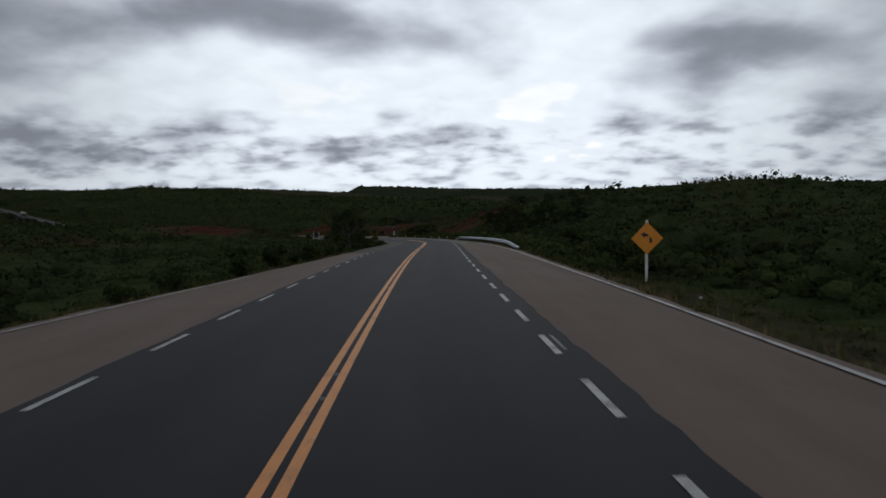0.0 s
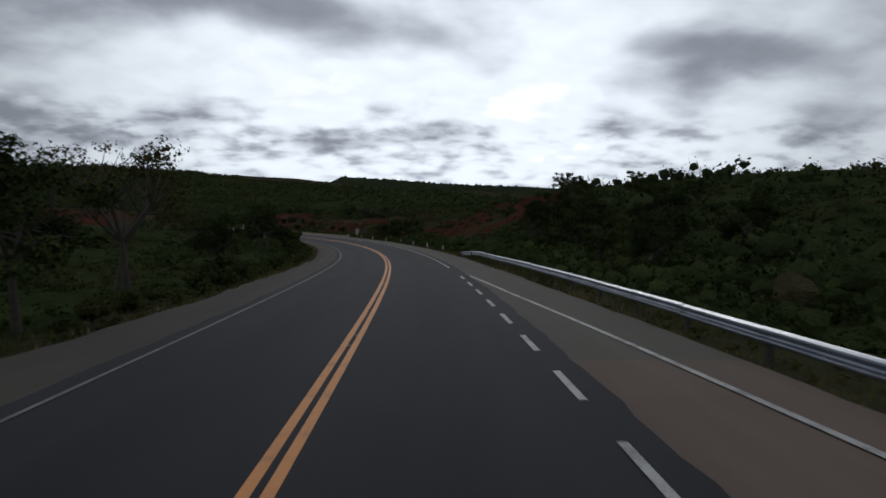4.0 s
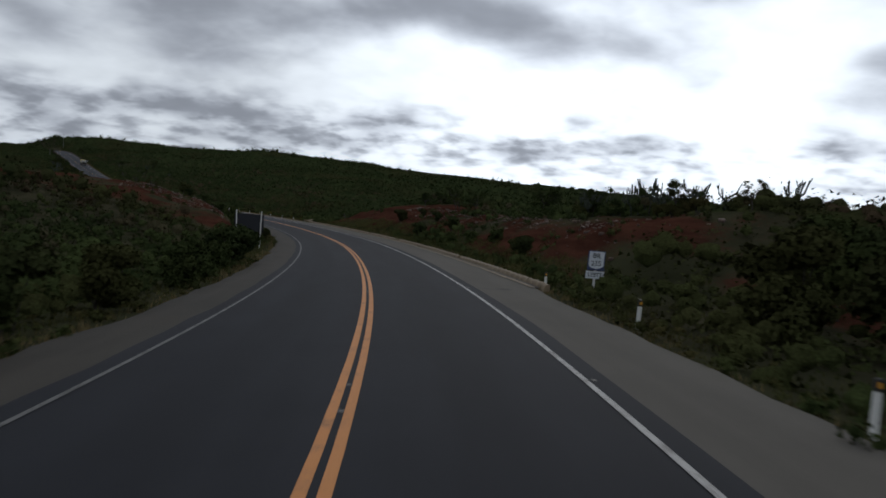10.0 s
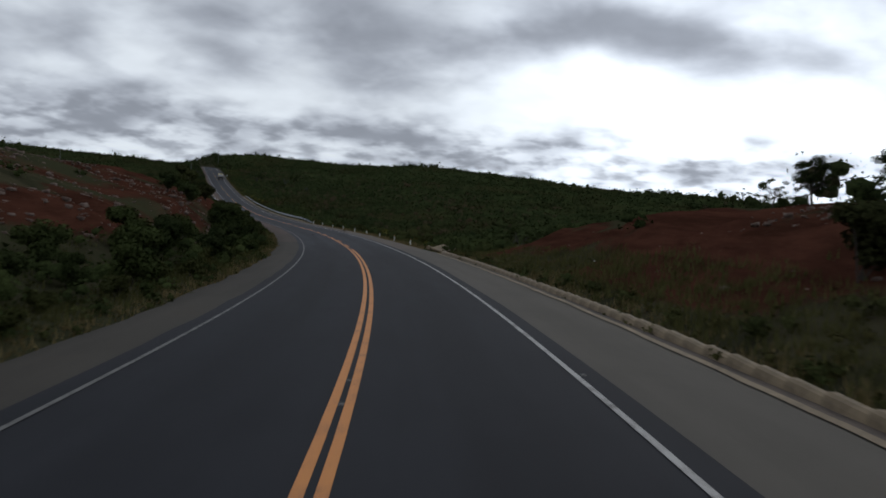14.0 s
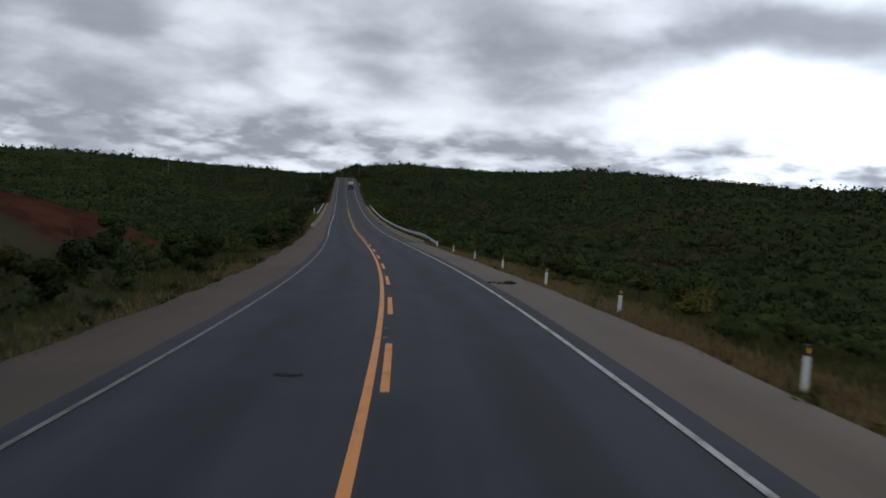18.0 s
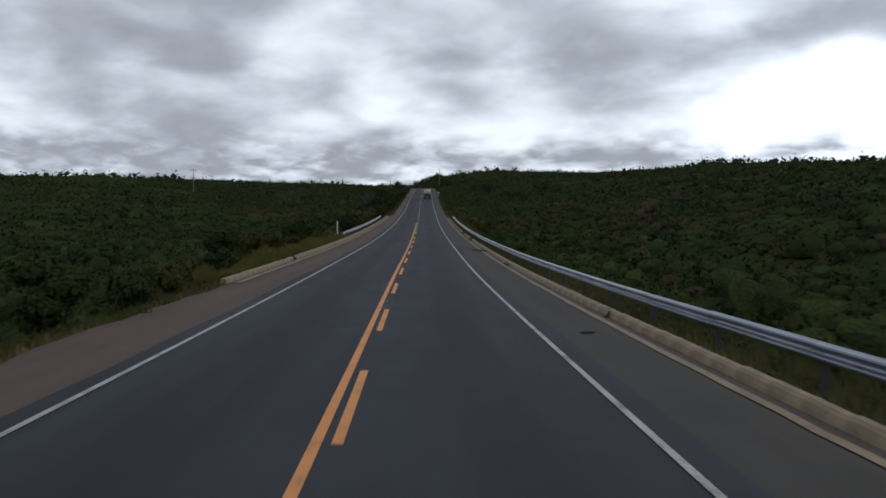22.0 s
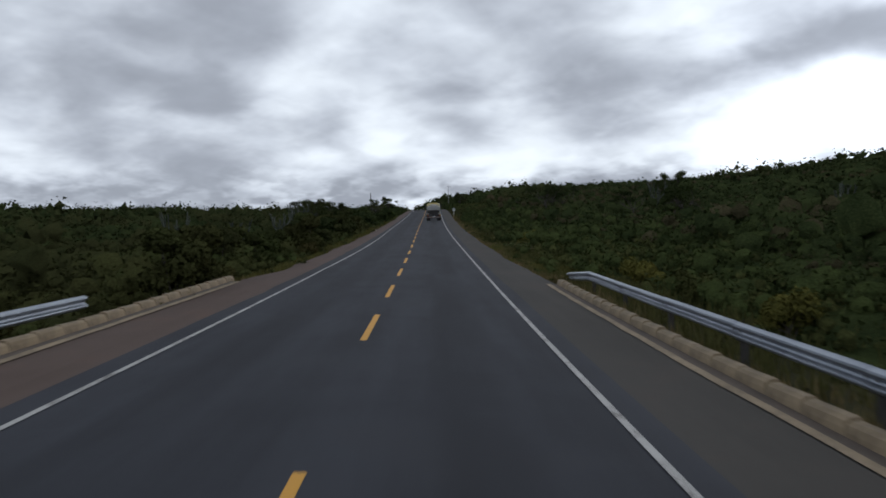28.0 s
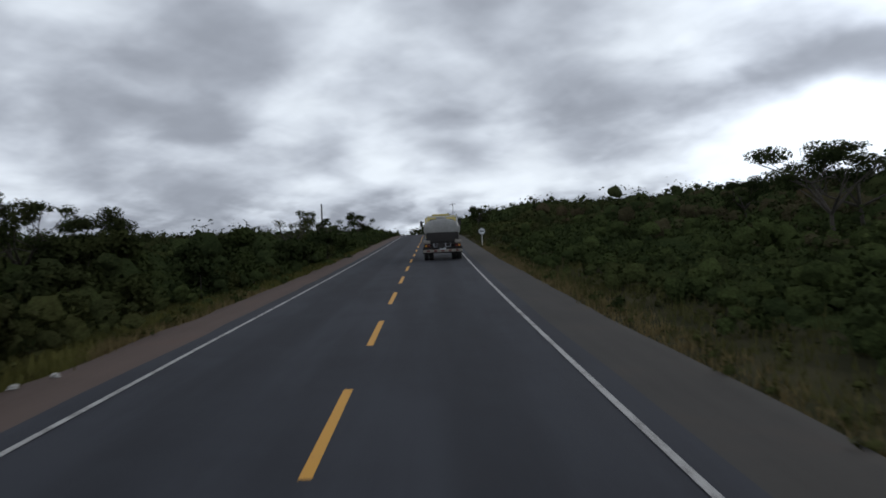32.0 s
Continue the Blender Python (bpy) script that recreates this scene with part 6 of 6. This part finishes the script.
    part("windscreen", box(bmesh.new(), (2.0, 0.03, 0.75), (0, 7.48, 2.25), None, 0.02), GLASS, cab)
    part("roof_deck", box(bmesh.new(), (1.2, 0.5, 0.12), (0, 6.0, 2.84), None, 0.03), LORRY_YELLOW, cab)
    for x in (-1.36, 1.36):
        mirror = part("mirror", box(bmesh.new(), (0.18, 0.08, 0.42), (x, 7.2, 2.25), None, 0.03), BLACK_PAINT, cab)
        part("mirror_arm", tube(bmesh.new(), (x * 0.82, 7.2, 2.4), (x, 7.2, 2.4), 0.02, None, 6), BLACK_PAINT, mirror)
    return t


climb = float(road_at(673.0)[5])
lorry_pose = spot(672.0, 2.0, 0.0)
build_lorry(lorry_pose @ Matrix.Rotation(math.atan(climb), 4, "X") @ Matrix.Rotation(-float(road_at(673.0)[4]), 4, "Y"))


# ---- litter and leavings on the shoulders ----
CLOTH = surface("dark_brown_rag", (0.010, 0.006, 0.005), (0.026, 0.016, 0.012), 4.0, 0.95, bump=0.4)
LITTER = surface("white_plastic", (0.30, 0.29, 0.27), (0.46, 0.45, 0.42), 3.0, 0.6, bump=0.1)


def crumple(seed, size, flat, material, name):
    rng = np.random.default_rng(seed)
    bm = bmesh.new()
    bmesh.ops.create_icosphere(bm, subdivisions=3, radius=1.0)
    for v in bm.verts:
        k = 1 + 0.55 * noise.noise(v.co * 2.1 + Vector((seed, 0, 0))) + 0.35 * noise.noise(v.co * 5 + Vector((0, seed, 0)))
        v.co = Vector((v.co.x * size[0], v.co.y * size[1], max(-0.02, v.co.z * size[2] * flat))) * k
    me = bpy.data.meshes.new(name)
    bm.to_mesh(me)
    bm.free()
    me.materials.append(material)
    return me


rag = thing("rag_heap", "dark brown crumpled rag heap on the shoulder", "rag", spot(378.6, 4.7, -0.02, 30, 0, 0.68))
for i, (x, y, a) in enumerate([(0, 0, 1.0), (0.35, 0.12, 0.7), (-0.42, 0.30, 0.55), (-0.75, 0.85, 0.35), (-0.5, 0.75, 0.3)]):
    ob = new("piece", crumple(5 + i, (0.34 * a, 0.22 * a, 0.16 * a), 1.0, CLOTH, "piece"))
    ob.parent = rag
    ob.matrix_basis = Matrix.Translation((x, y, 0))
shred = thing("tyre_shreds", "torn black tyre shreds on the dark shoulder", "tyre scrap", spot(486.0, 5.0, -0.02, 10))
for i, (x, y, a) in enumerate([(0, 0.5, 1.0), (0.10, 0.1, 0.8), (0.18, -0.35, 0.9), (0.30, -0.75, 1.0), (0.05, 0.9, 0.5)]):
    ob = new("shred", crumple(31 + i, (0.17 * a, 0.34 * a, 0.09 * a), 1.0, RUBBER, "shred"))
    ob.parent = shred
    ob.matrix_basis = Matrix.Translation((x, y, 0)) @ Matrix.Rotation(i * 0.5, 4, "Z")
strip_m = crumple(41, (0.19, 0.06, 0.028), 1.0, RUBBER, "rubber_strip")
for s, u, turn in ((361.1, -1.3, 4), (444.4, 4.6, 20), (349.5, 6.0, 40)):
    ob = new("rubber_strip", strip_m)
    ob.matrix_basis = spot(s, u, 0.01, turn)
    tagged(ob, "flat black strip of tyre rubber on the asphalt", "tyre scrap", "rubber strips")

heap = thing("rubble_heap", "heap of broken pale planks and rubble in the grass", "rubble", ground_spot(605.7, 6.9, 10, 1.0, 0.02))
rng = random.Random(12)
for i in range(16):
    turn = Euler((rng.uniform(-0.3, 0.3), rng.uniform(-0.3, 0.3), rng.uniform(0, 3.1))).to_matrix().to_4x4()
    part("plank", box(bmesh.new(), (rng.uniform(0.4, 0.9), rng.uniform(0.06, 0.14), 0.04), (rng.uniform(-0.8, 0.9), rng.uniform(-1.0, 1.2), 0.06 + 0.02 * (i % 9)), turn, 0.008), STONE, heap)

bags = [crumple(51 + i, (0.13, 0.10, 0.08), 1.0, LITTER, "litter") for i in range(3)]
rng = random.Random(21)
for s, u in ((14.3, -8.9), (23, 9.6), (383.5, 7.2), (386, 8.0), (399, 6.6), (402.6, 7.3), (352, 8.2), (371, 7.5), (576.4, -6.8), (579, 7.2), (640, -6.4), (636.5, -5.2), (637.4, -5.0), (591, 6.9), (412, 7.0), (416.5, 6.9), (419, 7.3), (421.3, 6.6), (423.6, 7.2), (409.5, 6.7), (366, 9.2), (122, 6.5), (303.5, 9.5)):
    ob = new("litter", bags[rng.randrange(3)])
    ob.matrix_basis = ground_spot(s, u, rng.uniform(0, 360), rng.uniform(0.4, 0.8), -0.02) if abs(u) > 5.6 else spot(s, u, 0.0, rng.uniform(0, 360), 0, 0.6)
    tagged(ob, "crumpled scrap of white plastic litter in the verge", "litter", "roadside litter")


# ---- road studs and tarred joints ----
def build_studs():
    """Low reflecting studs between the centre lines and by the edge line."""
    bm = bmesh.new()
    base = [bm.verts.new(v) for v in ((-0.04, -0.04, 0), (0.04, -0.04, 0), (0.04, 0.04, 0), (-0.04, 0.04, 0))]
    top = [bm.verts.new(v) for v in ((-0.032, -0.016, 0.016), (0.032, -0.016, 0.016), (0.032, 0.016, 0.016), (-0.032, 0.016, 0.016))]
    bm.faces.new(top)
    for i in range(4):
        bm.faces.new((base[i], base[(i + 1) % 4], top[(i + 1) % 4], top[i]))
    me = bpy.data.meshes.new("road_stud")
    bm.to_mesh(me)
    bm.free()
    me.materials.append(POST_STEEL)
    row = thing("road_studs", "small pale reflecting studs set in the road lines", "road stud", kind="structure")
    spots = [(25.6 + 16 * k + d, 0.0) for k in range(-2, 20) for d in (0.0, 1.5)]
    spots += [(381.6 + 16.86 * k + d, 0.02) for k in range(-2, 8) for d in (0.0, 1.3)]
    spots += [(123.8 + 16 * k, 3.64) for k in range(14)]
    for s, u in spots:
        ob = new("stud", me)
        ob.parent = row
        ob.matrix_basis = spot(s, u, 0.002)


build_studs()
for k, (s, u0, u1, wide) in enumerate(((219.5, 3.85, 5.2, 0.34), (595.4, 4.4, 5.6, 0.4), (268.9, 4.2, 6.2, 0.22))):
    uu = np.linspace(u0, u1, 9)
    half = wide / 2 * (0.55 + 0.35 * ripple(uu * 2.5, uu * 0 + k, 95))
    half[[0, -1]] *= 0.3
    ss, ww = np.stack([s - half, s + half]), np.broadcast_to(uu, (2, 9))
    joint = mesh_object("tarred_joint", on_road(ss, ww, -0.006).reshape(-1, 3), grid_faces(2, 9)[:, ::-1], ASPHALT)
    plan_uv(joint, ss, ww)
    tagged(joint, "dark tarred repair across the grey shoulder", "road repair", kind="structure")

# ---- flowering weeds beside the crest ----
place_plant("shrub", "olive bush with yellowing tips beside the shoulder", "bush", SHRUBS[6], ground_spot(604.0, 8.4, 40, 1.05), "roadside bushes")
place_plant("shrub", "olive bush with yellowing tips beside the shoulder", "bush", SHRUBS[6], ground_spot(606.5, 9.3, 130, 1.1), "roadside bushes")

rng = random.Random(98)
for s in (531, 536.5, 541, 547.5, 553, 557.5, 563, 569.5, 575):
    place_plant("shrub", "straggly yellow-olive bush behind the guardrail", "bush", SHRUBS[rng.choice((2, 5, 6))], ground_spot(s, rng.uniform(8.8, 10.6), rng.uniform(0, 360), rng.uniform(0.9, 1.2)), "roadside bushes")
for s in (466, 470, 473.5, 476, 479.5, 482, 485.5, 488, 491.5, 494, 497.5):
    place_plant("shrub", "low yellow-olive weeds behind the kerb", "bush", SHRUBS[rng.choice((2, 6))], ground_spot(s, rng.uniform(-9.4, -7.6), rng.uniform(0, 360), rng.uniform(0.7, 0.95)), "roadside bushes")


for s, u, k, size in ((503.6, 6.1, 2, 0.42), (505.0, 5.9, 4, 0.55), (506.2, 6.2, 2, 0.45), (520.4, 6.1, 4, 0.5), (522.0, 6.0, 2, 0.4)):
    place_plant("shrub", "green weeds growing over the broken kerb", "bush", SHRUBS[k], ground_spot(s, u, 60 * s, size), "roadside bushes")


def pale_blooms():
    """Small pale flower heads over the weeds, a few petals each."""
    rng = np.random.default_rng(97)
    n = 260
    s = np.concatenate([rng.normal(599, 1.5, n // 2), rng.uniform(590, 632, n // 2), rng.uniform(474, 496, 90)])
    u = np.concatenate([rng.normal(7.6, 0.7, n // 2), 6.3 + 3.5 * rng.random(n // 2), -6.8 - 2.0 * rng.random(90)])
    n += 90
    p = on_road(s, u, land(s, u) + rng.uniform(0.25, 0.6, n))
    idx = np.repeat(np.arange(n), 5)
    v, f, _ = leaf_blades(rng, p[idx], np.full((idx.size, 3), 0.035), np.full(idx.size, 0.026), 4, 1.0)
    tagged(mesh_object("pale_blooms", v, f, BLOOM), "small pale yellow flower heads over the verge weeds", "flowers", kind="stuff")


pale_blooms()
